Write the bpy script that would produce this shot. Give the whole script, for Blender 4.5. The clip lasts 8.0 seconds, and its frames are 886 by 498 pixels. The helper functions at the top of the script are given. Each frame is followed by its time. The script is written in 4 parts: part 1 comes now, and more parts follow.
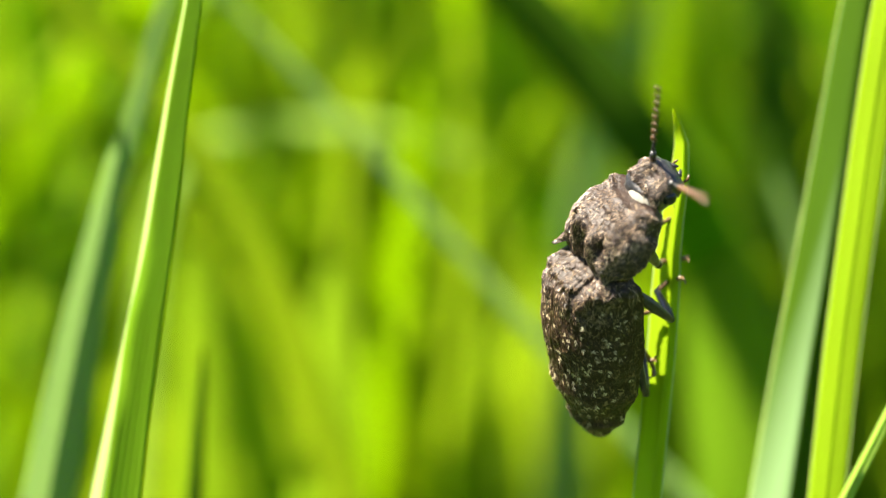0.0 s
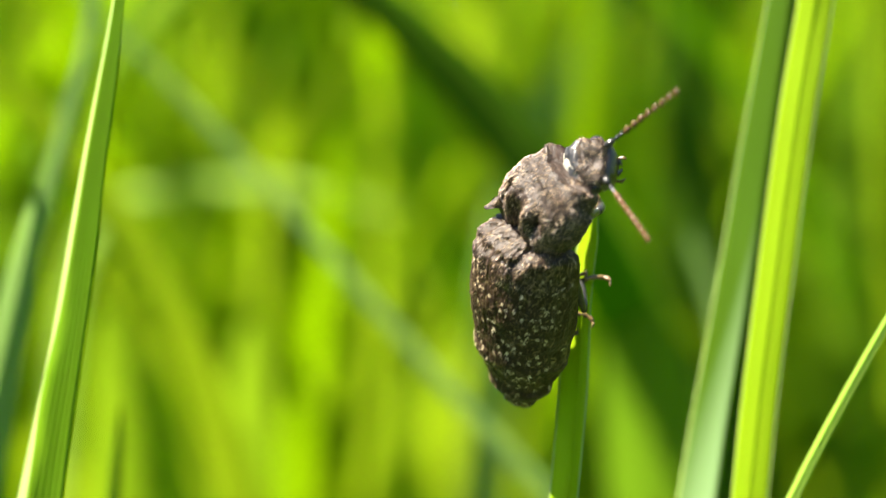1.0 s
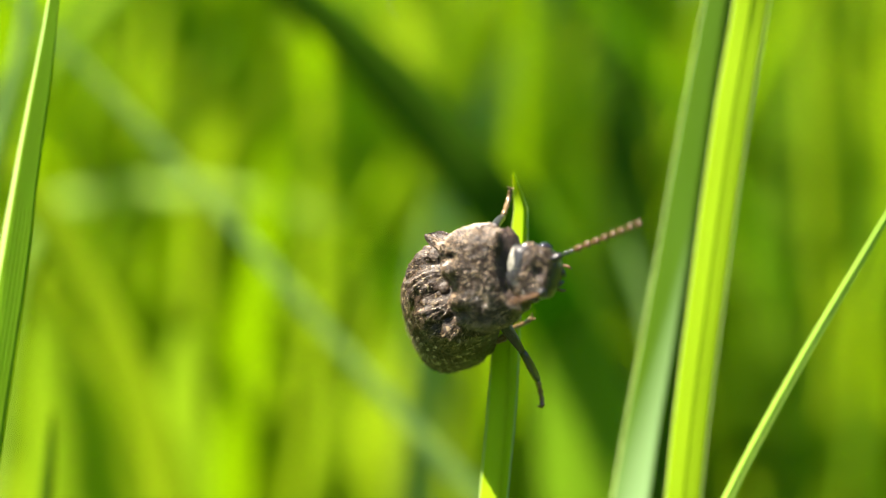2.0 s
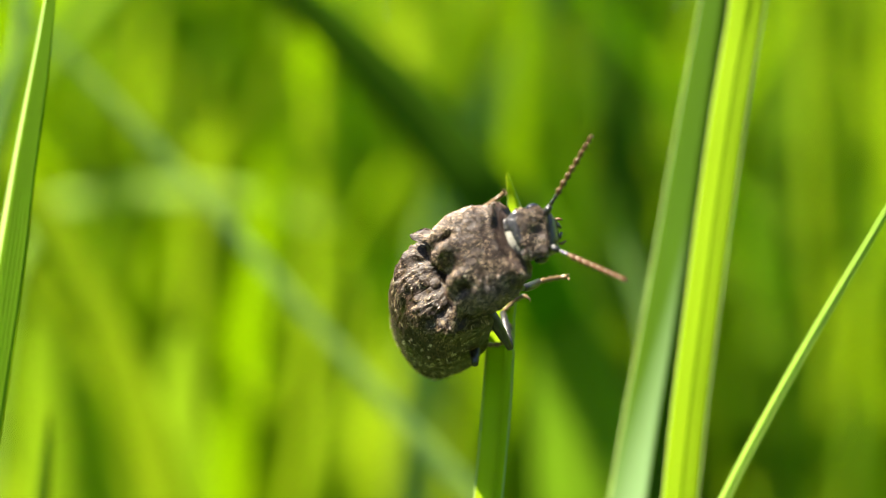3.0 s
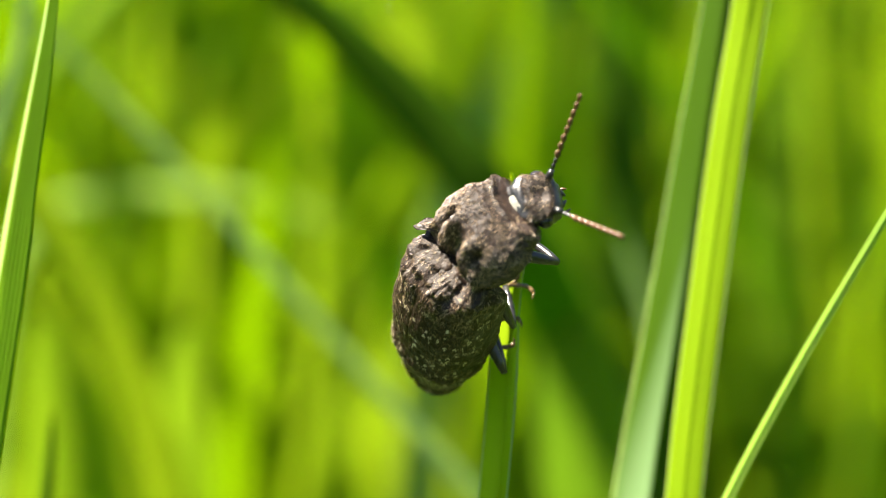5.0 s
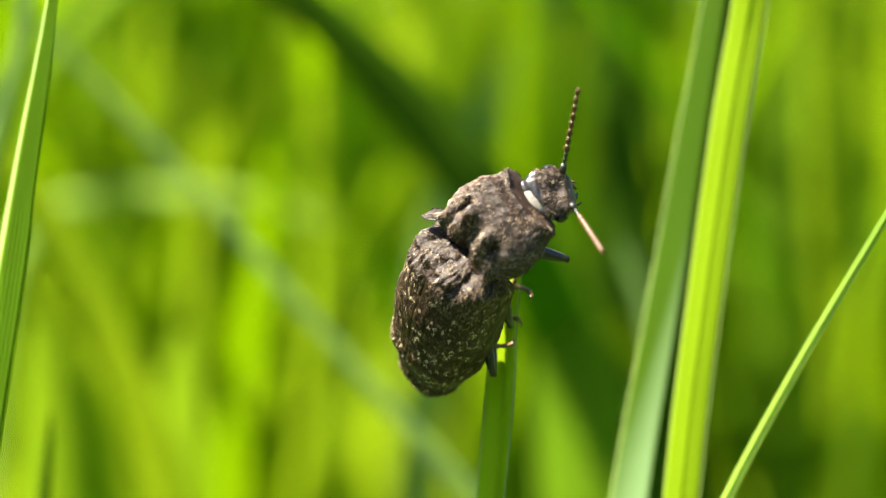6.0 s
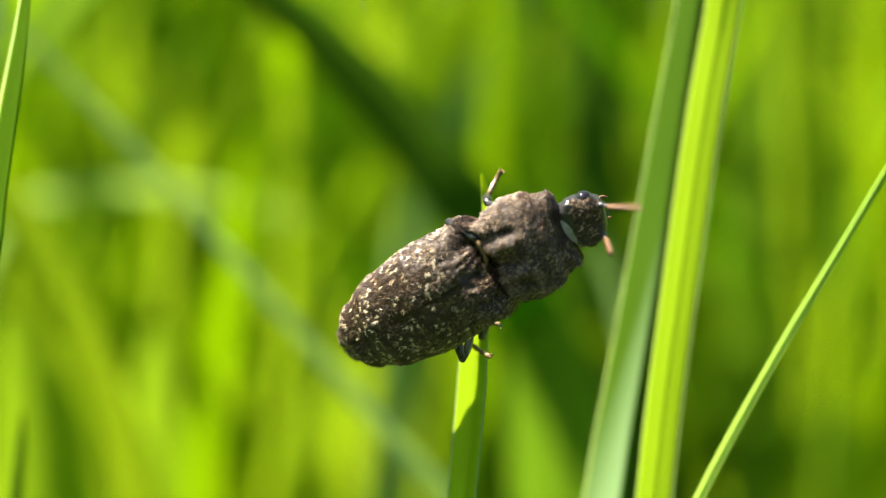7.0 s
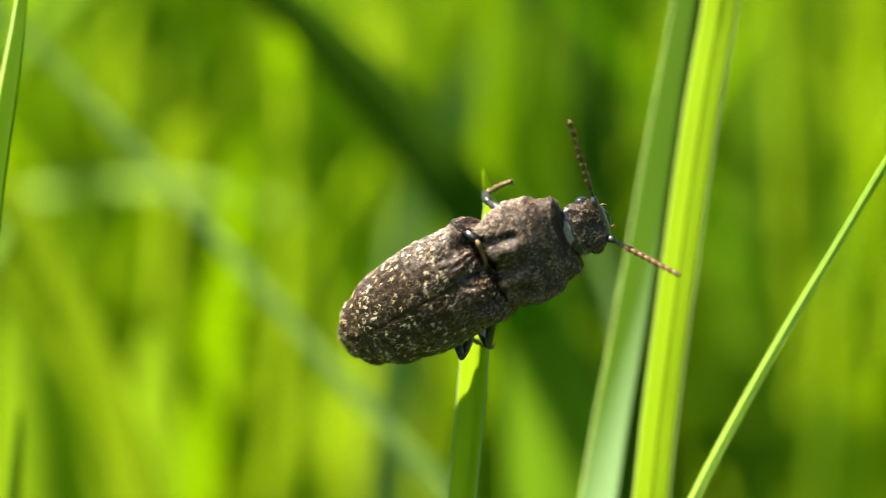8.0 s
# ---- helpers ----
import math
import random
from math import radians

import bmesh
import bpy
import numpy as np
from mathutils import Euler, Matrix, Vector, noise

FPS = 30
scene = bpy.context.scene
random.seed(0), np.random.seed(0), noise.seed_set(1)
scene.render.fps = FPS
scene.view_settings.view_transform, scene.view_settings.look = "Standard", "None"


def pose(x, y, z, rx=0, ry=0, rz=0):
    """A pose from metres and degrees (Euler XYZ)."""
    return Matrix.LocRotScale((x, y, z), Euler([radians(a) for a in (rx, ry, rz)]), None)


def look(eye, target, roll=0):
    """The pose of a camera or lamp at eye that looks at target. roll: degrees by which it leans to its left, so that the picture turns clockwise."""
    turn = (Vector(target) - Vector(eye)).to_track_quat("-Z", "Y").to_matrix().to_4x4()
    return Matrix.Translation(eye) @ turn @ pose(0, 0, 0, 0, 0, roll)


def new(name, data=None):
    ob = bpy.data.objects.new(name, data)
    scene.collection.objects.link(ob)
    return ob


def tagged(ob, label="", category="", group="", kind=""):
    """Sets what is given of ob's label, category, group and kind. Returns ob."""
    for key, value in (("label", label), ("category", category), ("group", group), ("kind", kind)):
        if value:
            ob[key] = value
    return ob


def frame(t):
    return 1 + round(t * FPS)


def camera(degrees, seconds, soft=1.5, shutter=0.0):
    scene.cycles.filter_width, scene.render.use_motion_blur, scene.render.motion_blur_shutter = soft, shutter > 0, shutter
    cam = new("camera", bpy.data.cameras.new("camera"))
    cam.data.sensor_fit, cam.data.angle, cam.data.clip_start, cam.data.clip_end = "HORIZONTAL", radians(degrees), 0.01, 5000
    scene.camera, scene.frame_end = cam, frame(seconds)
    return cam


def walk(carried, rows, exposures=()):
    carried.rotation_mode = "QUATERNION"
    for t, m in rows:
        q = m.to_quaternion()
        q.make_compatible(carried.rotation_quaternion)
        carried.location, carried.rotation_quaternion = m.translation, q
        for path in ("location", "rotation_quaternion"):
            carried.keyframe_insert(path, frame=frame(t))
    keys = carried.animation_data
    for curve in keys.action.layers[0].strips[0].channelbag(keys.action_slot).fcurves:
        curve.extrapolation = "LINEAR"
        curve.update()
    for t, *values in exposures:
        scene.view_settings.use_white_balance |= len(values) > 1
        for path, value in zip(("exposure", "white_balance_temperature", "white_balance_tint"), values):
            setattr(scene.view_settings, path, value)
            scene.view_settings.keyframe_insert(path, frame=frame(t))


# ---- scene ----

MM = 0.001
cam = camera(24.0, 8.0, soft=0.85, shutter=0.5)
cam.data.dof.use_dof = True
cam.data.dof.focus_distance = 0.0985
cam.data.dof.aperture_fstop = 20.0
cam.data.dof.aperture_blades = 0
WALK = [
    (0, pose(0, 0, 0.22, 83.223, 0.420, 4.035)),
    (0.5, pose(0, 0, 0.22, 84.121, 0.420, 2.821)),
    (1, pose(0, 0, 0.22, 84.839, 0.250, 1.795)),
    (1.5, pose(0, 0, 0.22, 85.298, 0.000, 1.061)),
    (2, pose(0, 0, 0.22, 85.001, -0.200, 0.042)),
    (3.5, pose(0, 0, 0.22, 85.033, -0.100, -0.069)),
    (4, pose(0, 0, 0.22, 84.980, 0.000, -0.013)),
    (4.5, pose(0, 0, 0.22, 85.000, 0.000, 0.000)),
    (6, pose(0, 0, 0.22, 85.064, -0.250, -0.005)),
    (6.5, pose(0, 0, 0.22, 85.107, -0.350, -0.211)),
    (7, pose(0, 0, 0.22, 85.037, -0.450, -0.711)),
    (7.5, pose(0, 0, 0.22, 84.959, -0.450, -0.780)),
    (8, pose(0, 0, 0.22, 84.912, -0.450, -0.780)),
]
walk(cam, WALK, [(0.0, 2.82), (2.0, 2.82), (3.5, 2.74), (8.0, 2.72)])

# world and sun: a high summer sun from the left
SUN = Vector((-0.46, -0.05, 0.885)).normalized()
world = bpy.data.worlds.new("sky")
scene.world = world
world.use_nodes = True
wn, wl = world.node_tree.nodes, world.node_tree.links
wn.clear()
sky = wn.new("ShaderNodeTexSky")
sky.sky_type, sky.sun_disc = "NISHITA", False
sky.sun_elevation = math.asin(SUN.z)
sky.sun_rotation = math.atan2(SUN.x, SUN.y)
back = wn.new("ShaderNodeBackground")
back.inputs["Strength"].default_value = 0.045
wo = wn.new("ShaderNodeOutputWorld")
wl.new(sky.outputs[0], back.inputs[0])
wl.new(back.outputs[0], wo.inputs[0])
sun = new("sun", bpy.data.lights.new("sun", "SUN"))
sun.data.energy, sun.data.angle, sun.data.color = 5.0, radians(0.5), (1.0, 0.90, 0.75)
sun.matrix_world = look(SUN * 3, (0, 0, 0))


# ---- materials ----
class Mat:
    """A node material under construction."""

    def __init__(self, name):
        self.m = bpy.data.materials.new(name)
        self.m.use_nodes = True
        self.n, self.l = self.m.node_tree.nodes, self.m.node_tree.links
        self.n.clear()
        self.out = self.n.new("ShaderNodeOutputMaterial")

    def node(self, kind, links=(), **values):
        nd = self.n.new(kind)
        for key, v in values.items():
            nd.inputs[key.replace("_", " ")].default_value = v
        for sock, src in links:
            self.l.new(src, nd.inputs[sock])
        return nd

    def coords(self, which="Object"):
        return self.n.new("ShaderNodeTexCoord").outputs[which]

    def noise(self, vec, scale, detail=4.0, rough=0.55, dist=0.0):
        nd = self.node("ShaderNodeTexNoise", [("Vector", vec)], Scale=scale, Detail=detail, Roughness=rough, Distortion=dist)
        return nd.outputs[0]

    def ramp(self, fac, stops):
        nd = self.n.new("ShaderNodeValToRGB")
        self.l.new(fac, nd.inputs[0])
        e = nd.color_ramp.elements
        while len(e) < len(stops):
            e.new(0.5)
        for el, (p, c) in zip(e, stops):
            el.position, el.color = p, (*c, 1.0)
        return nd.outputs[0]

    def mix(self, fac, a, b, blend="MIX"):
        nd = self.n.new("ShaderNodeMix")
        nd.data_type, nd.blend_type = "RGBA", blend
        for sock, v in ((0, fac), (6, a), (7, b)):
            if isinstance(v, (int, float)):
                nd.inputs[sock].default_value = v
            elif isinstance(v, tuple):
                nd.inputs[sock].default_value = (*v, 1.0)
            else:
                self.l.new(v, nd.inputs[sock])
        return nd.outputs[2]

    def math(self, op, a, b=0.5):
        nd = self.n.new("ShaderNodeMath")
        nd.operation = op
        for i, v in enumerate((a, b)):
            if isinstance(v, (int, float)):
                nd.inputs[i].default_value = v
            else:
                self.l.new(v, nd.inputs[i])
        return nd.outputs[0]

    def bump(self, height, strength, distance):
        return self.node("ShaderNodeBump", [("Height", height)], Strength=strength, Distance=distance).outputs[0]

    def done(self, shader):
        self.l.new(shader, self.out.inputs[0])
        return self.m


def leaf_material(name, face, glow, rough, bloom, gloss=0.06, painted_sheen=None, vein_mark=0.10):
    """Grass: parallel veins along the blade, mottled colour, light shining through the leaf.
    A pair of heights (m) bounds the sheen put into the colour from the keel to the margin."""
    k = Mat(name)
    uv = k.coords("UV")
    obj = k.coords("Object")
    split = k.node("ShaderNodeSeparateXYZ", [(0, uv)])
    across = k.math("MULTIPLY", split.outputs[0], 75.0)
    vein = k.math("SINE", across)
    vein = k.math("MULTIPLY_ADD", vein, 0.5)
    stretch = k.node("ShaderNodeMapping", [("Vector", uv)], Scale=(30.0, 2.5, 1.0)).outputs[0]
    streak = k.noise(stretch, 1.6, 5.0, 0.6)
    blotch = k.noise(obj, 260.0, 3.0)
    grain = k.noise(obj, 5200.0, 3.0)
    rnd = k.n.new("ShaderNodeObjectInfo").outputs["Random"]
    isl = k.n.new("ShaderNodeNewGeometry").outputs["Random Per Island"]
    any_ = k.math("FRACT", k.math("ADD", rnd, isl))
    dark = tuple(c * 0.62 for c in face)
    pale = tuple(min(1.0, c * 1.25 + 0.012) for c in face)
    col = k.mix(streak, dark, pale)
    col = k.mix(k.math("MULTIPLY", vein, vein_mark), col, pale)
    col = k.mix(k.math("MULTIPLY", blotch, 0.30), col, (face[0] * 1.5, face[1] * 1.1, face[2] * 0.8))
    col = k.mix(k.math("MULTIPLY", any_, 0.35), col, (face[0] * 1.35, face[1] * 1.12, face[2]))
    thr = k.mix(streak, tuple(c * 0.75 for c in glow), glow)
    thr = k.mix(k.math("MULTIPLY", vein, 0.12), thr, tuple(c * 0.7 for c in glow))
    # sheen on the lower leaf, painted as paler colour on the left half
    if painted_sheen:
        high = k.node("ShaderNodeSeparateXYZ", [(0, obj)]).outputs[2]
        fall = k.math("DIVIDE", k.math("SUBTRACT", painted_sheen[1], high), painted_sheen[0] - painted_sheen[1])
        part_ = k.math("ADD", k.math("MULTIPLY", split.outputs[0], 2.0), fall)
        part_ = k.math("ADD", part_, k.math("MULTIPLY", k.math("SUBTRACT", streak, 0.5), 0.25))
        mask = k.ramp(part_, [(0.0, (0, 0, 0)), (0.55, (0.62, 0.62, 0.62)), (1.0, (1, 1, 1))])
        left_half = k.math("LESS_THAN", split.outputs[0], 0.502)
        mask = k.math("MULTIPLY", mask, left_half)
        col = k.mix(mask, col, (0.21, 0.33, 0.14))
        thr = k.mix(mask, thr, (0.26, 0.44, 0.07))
    hgt = k.math("ADD", k.math("MULTIPLY", vein, 0.6), k.math("MULTIPLY", grain, 0.5))
    nrm = k.bump(hgt, 0.22, 0.00008)
    p = k.node("ShaderNodeBsdfPrincipled", [("Base Color", col), ("Normal", nrm)], Roughness=rough)
    p.inputs["Specular IOR Level"].default_value = gloss
    p.inputs["Coat Weight"].default_value = bloom
    p.inputs["Coat Roughness"].default_value = 0.45
    t = k.node("ShaderNodeBsdfTranslucent", [("Color", thr), ("Normal", nrm)])
    mx = k.node("ShaderNodeMixShader", [(1, p.outputs[0]), (2, t.outputs[0])], Fac=0.48)
    return k.done(mx.outputs[0])


LEAF = {
    "fresh": leaf_material("fresh_grass", (0.11, 0.23, 0.003), (0.36, 0.60, 0.001), 0.5, 0.0),
    "bright": leaf_material("bright_grass", (0.185, 0.32, 0.003), (0.51, 0.72, 0.001), 0.5, 0.0),
    "deep": leaf_material("deep_grass", (0.065, 0.165, 0.003), (0.20, 0.40, 0.002), 0.5, 0.0),
    # dark green of full-grown blades, with shade put into the colour
    "mature_shaded": leaf_material("mature_shaded_grass", (0.036, 0.10, 0.001), (0.09, 0.23, 0.001), 0.75, 0.0, 0.0),
    # bright counterpart: part of the sunlight is put into this colour
    "sunlit": leaf_material("sunlit_yellow_grass", (0.232, 0.367, 0.003), (0.62, 0.83, 0.001), 0.55, 0.0),
    "yellow": leaf_material("yellow_green_grass", (0.262, 0.39, 0.003), (0.69, 0.87, 0.001), 0.55, 0.0),
    "glaucous": leaf_material("bloomed_grass", (0.19, 0.34, 0.085), (0.26, 0.50, 0.02), 0.5, 0.1),
    "pale": leaf_material("pale_grass", (0.22, 0.37, 0.05), (0.43, 0.68, 0.03), 0.55, 0.0),
    # the two heights place the painted sheen
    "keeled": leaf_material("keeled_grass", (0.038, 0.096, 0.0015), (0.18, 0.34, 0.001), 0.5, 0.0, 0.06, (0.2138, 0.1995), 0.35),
    # pale leaf rims; on the folded edge the paleness is painted sunlight
    "silvery": leaf_material("silvery_rim_and_sunlit_fold", (0.36, 0.50, 0.16), (0.40, 0.62, 0.08), 0.5, 0.1),
}


def ground_material():
    k = Mat("meadow_turf")
    obj = k.coords("Object")
    fine = k.noise(obj, 90.0, 5.0)
    broad = k.noise(obj, 1.7, 4.0)
    col = k.ramp(fine, [(0.3, (0.014, 0.018, 0.006)), (0.55, (0.03, 0.05, 0.010)), (0.75, (0.06, 0.075, 0.022))])
    col = k.mix(k.math("MULTIPLY", broad, 0.5), col, (0.04, 0.075, 0.010))
    p = k.node("ShaderNodeBsdfPrincipled", [("Base Color", col), ("Normal", k.bump(fine, 0.7, 0.01))], Roughness=0.95)
    return k.done(p.outputs[0])


def chitin(name, low, high, speck, speck_amount, rough, bump=0.5, scale=1.0, gloss=0.42, sheen=0.0):
    """Beetle cuticle covered in lying scale hairs: brown ground, pale speckles, fine grain."""
    k = Mat(name)
    obj = k.coords("Object")
    s = k.node("ShaderNodeMapping", [("Vector", obj)], Scale=(1.0, 0.45, 1.0)).outputs[0]
    grain = k.noise(s, 9000.0 * scale, 4.0, 0.65)
    mid = k.noise(obj, 1800.0 * scale, 5.0, 0.6)
    wide = k.noise(obj, 420.0, 3.0)
    col = k.ramp(grain, [(0.30, low), (0.72, high)])
    col = k.mix(k.math("MULTIPLY", mid, 0.6), col, tuple(c * 0.45 for c in low))
    spots = k.noise(obj, 3000.0, 2.0, 0.5, 0.6)
    mask = k.ramp(spots, [(0.60, (0, 0, 0)), (0.68, (1, 1, 1))])
    mask = k.mix(1.0, mask, k.ramp(wide, [(0.35, (0.15, 0.15, 0.15)), (0.6, (1, 1, 1))]), "MULTIPLY")
    mask = k.math("MULTIPLY", mask, speck_amount)
    col = k.mix(mask, col, speck)
    h = k.math("ADD", k.math("MULTIPLY", grain, 0.5), mid)
    p = k.node("ShaderNodeBsdfPrincipled", [("Base Color", col), ("Normal", k.bump(h, bump, 0.0001))], Roughness=rough)
    p.inputs["Specular IOR Level"].default_value = gloss
    p.inputs["Sheen Weight"].default_value = sheen
    return k.done(p.outputs[0])


BROWN = chitin("brown_scaled_cuticle", (0.005, 0.003, 0.0015), (0.052, 0.030, 0.015), (0.45, 0.34, 0.17), 0.35, 0.42, 0.9, gloss=0.25)
RUST = chitin("rusty_scaled_cuticle", (0.005, 0.003, 0.0018), (0.055, 0.030, 0.017), (0.34, 0.25, 0.15), 0.25, 0.48, 0.9, gloss=0.3)
BLACK = chitin("black_cuticle", (0.006, 0.006, 0.007), (0.034, 0.032, 0.031), (0.3, 0.27, 0.2), 0.10, 0.32, 0.3, gloss=0.5)
MEMBRANE = chitin("pale_neck_skin", (0.14, 0.135, 0.11), (0.29, 0.275, 0.235), (0.6, 0.55, 0.46), 0.1, 0.6, 0.3, gloss=0.2)
FLANK = chitin("olive_underside", (0.03, 0.026, 0.010), (0.13, 0.11, 0.05), (0.5, 0.42, 0.25), 0.3, 0.45)
AMBER = chitin("amber_horn", (0.045, 0.018, 0.005), (0.20, 0.10, 0.035), (0.5, 0.38, 0.22), 0.3, 0.35, 0.25)


def hair_material(name, low, mid, high, gloss=0.45):
    """Lying scales in three tones."""
    k = Mat(name)
    isl = k.n.new("ShaderNodeNewGeometry").outputs["Random Per Island"]
    patch = k.noise(k.coords("Object"), 1700.0, 2.0)
    mixd = k.math("ADD", k.math("MULTIPLY", isl, 0.5), k.math("MULTIPLY", patch, 0.6))
    col = k.ramp(mixd, [(0.30, low), (0.60, mid), (0.78, high)])
    p = k.node("ShaderNodeBsdfPrincipled", [("Base Color", col)], Roughness=0.38)
    p.inputs["Specular IOR Level"].default_value = gloss
    return k.done(p.outputs[0])


HAIR = hair_material("scale_hair", (0.006, 0.004, 0.0025), (0.060, 0.035, 0.020), (0.38, 0.275, 0.175), 0.4)
DARK_HAIR = hair_material("dark_scale_hair", (0.006, 0.004, 0.003), (0.042, 0.025, 0.014), (0.15, 0.098, 0.056), 0.25)
PALE_HAIR = hair_material("pale_scale_hair", (0.17, 0.135, 0.08), (0.34, 0.275, 0.17), (0.55, 0.46, 0.31))
HORN = chitin("golden_foot_horn", (0.06, 0.035, 0.012), (0.24, 0.155, 0.065), (0.55, 0.42, 0.22), 0.3, 0.3, 0.3)
FURROW = chitin("dull_furrow_skin", (0.004, 0.003, 0.002), (0.03, 0.02, 0.012), (0.2, 0.15, 0.09), 0.2, 0.8, 0.9, gloss=0.06)
EYE = chitin("black_eye", (0.006, 0.006, 0.007), (0.02, 0.02, 0.022), (0.05, 0.05, 0.05), 0.1, 0.12, 0.1)


# ---- meshes ----
def mesh_object(name, verts, faces, material, uvs=None, smooth=True, parent=None):
    me = bpy.data.meshes.new(name)
    me.from_pydata(verts, [], faces)
    me.materials.append(material)
    if uvs is not None:
        lay = me.uv_layers.new(name="UVMap")
        for lp in me.loops:
            lay.data[lp.index].uv = uvs[lp.vertex_index]
    for p in me.polygons:
        p.use_smooth = smooth
    ob = new(name, me)
    if parent is not None:
        ob.parent = parent
    return ob


def part(name, bm, material, parent, label=""):
    me = bpy.data.meshes.new(name)
    bmesh.ops.recalc_face_normals(bm, faces=bm.faces)
    for f in bm.faces:
        f.smooth = True
    bm.to_mesh(me)
    bm.free()
    me.materials.append(material)
    ob = new(name, me)
    ob.parent = parent
    if label:
        tagged(ob, label)
    return ob


def spline(points, n):
    """n + 1 points, evenly spread along a smooth curve through the given ones."""
    p = [Vector(q) for q in points]
    at = [0.0]
    for a, b in zip(p, p[1:]):
        at.append(at[-1] + max((b - a).length, 1e-6))
    slope = []
    for i in range(len(p)):
        a, b = max(i - 1, 0), min(i + 1, len(p) - 1)
        slope.append((p[b] - p[a]) / (at[b] - at[a]))
    out, j = [], 0
    for i in range(n + 1):
        d = at[-1] * i / n
        while j < len(p) - 2 and d > at[j + 1]:
            j += 1
        h = at[j + 1] - at[j]
        u = (d - at[j]) / h
        out.append((2 * u ** 3 - 3 * u * u + 1) * p[j] + (u ** 3 - 2 * u * u + u) * h * slope[j]
                   + (3 * u * u - 2 * u ** 3) * p[j + 1] + (u ** 3 - u * u) * h * slope[j + 1])
    return out


def by_height(value, z):
    """A number, or the reading of a table of (height, value) from the top down."""
    if isinstance(value, (int, float)):
        return value
    if z >= value[0][0]:
        return value[0][1]
    for (a, p), (b, q) in zip(value, value[1:]):
        if z >= b:
            return p + (q - p) * (a - z) / (a - b)
    return value[-1][1]


def blade_mesh(path, width, face, fold, twist, taper, across=8, thick=0.16, wild=0.0, rib=0.0, span=(-1.0, 1.0), keel=0.0):
    """Verts, faces and uvs of one leaf from its root to its tip (mm): a folded strip with thickness."""
    verts, uvs = [], []
    n = len(path) - 1
    run = [0.0]
    for a, b in zip(path, path[1:]):
        run.append(run[-1] + (b - a).length)
    top = run[-1]
    for i, c in enumerate(path):
        s = run[i] / top
        tan = (path[min(i + 1, n)] - path[max(i - 1, 0)]).normalized()
        side = tan.cross(Vector((0, -1, 0)))
        if side.length < 0.05:
            side = Vector((1, 0, 0))
        side.normalize()
        side = Matrix.Rotation(radians(face + twist * s), 3, tan) @ side
        nor = side.cross(tan)
        left = 1 - s
        w = by_height(width, c.z) * (1 if left > taper else max(0.002, (left / taper)) ** 0.42) * (0.75 + 0.25 * min(1, s * 4))
        if rib:
            c = c + nor * (0.25 * w / 2 * math.sin(radians(fold)) + wild * w * noise.noise(Vector((0, run[i] * 0.06, face))))
            full = w
        first, last = by_height(span[0], c.z), by_height(span[1], c.z)
        for j in range(across + 1):
            u = first + (last - first) * j / across
            if rib:
                v = c + side * ((u * rib + keel) * full / 2 * math.cos(radians(fold)))
                for sgn in (0.5, -0.5):
                    verts.append((v + nor * (sgn * (thick + 0.14) * (1 - 0.55 * u * u))) * MM)
                    uvs.append(((u + 1) / 2 * 0.1, run[i] / 20.0))
                continue
            v = c + side * (u * w / 2 * math.cos(radians(fold))) + nor * ((0.25 - abs(u - keel)) * w / 2 * math.sin(radians(fold)))
            if wild:
                v = v + nor * (wild * w * noise.noise(Vector((u * 0.8, run[i] * 0.06, face))))
            for sgn in (0.5, -0.5):
                verts.append((v + nor * (sgn * thick * (1 - 0.7 * abs(u)) * (1.0 if left > 0.02 else 0.4))) * MM)
                uvs.append(((u + 1) / 2, run[i] / 20.0))
    m = 2 * (across + 1)
    faces = []
    for i in range(n):
        for j in range(across):
            a = i * m + 2 * j
            faces.append((a, a + 2, a + m + 2, a + m))
            faces.append((a + 1, a + m + 1, a + m + 3, a + 3))
        a = i * m
        faces.append((a, a + m, a + m + 1, a + 1))
        a = i * m + 2 * across
        faces.append((a, a + 1, a + m + 1, a + m))
    faces.append(tuple(range(0, m, 2)) + tuple(range(m - 1, 0, -2)))
    e = n * m
    faces.append(tuple(e + q for q in range(1, m, 2)) + tuple(e + q for q in range(m - 2, -1, -2)))
    return verts, faces, uvs


# ---- ground ----
bm = bmesh.new()
rings = [0.0, 0.15, 0.3, 0.5, 0.8, 1.2, 2, 4, 8, 20, 60, 200, 800]
prev = None
for r in rings:
    row = []
    if r == 0:
        row = [bm.verts.new((0, 0, 0))]
    else:
        for q in range(48):
            a = q / 48 * math.tau
            h = 0.006 * noise.noise(Vector((math.cos(a) * r * 6, math.sin(a) * r * 6, 0))) if r < 10 else 0
            row.append(bm.verts.new((math.cos(a) * r, math.sin(a) * r, h)))
    if prev:
        for q in range(48):
            if len(prev) == 1:
                bm.faces.new((prev[0], row[q], row[(q + 1) % 48]))
            else:
                bm.faces.new((prev[q], row[q], row[(q + 1) % 48], prev[(q + 1) % 48]))
    prev = row
me = bpy.data.meshes.new("ground")
bm.to_mesh(me)
bm.free()
me.materials.append(ground_material())
ground = tagged(new("ground", me), "dark mossy meadow soil under tall grass", "ground", kind="structure")

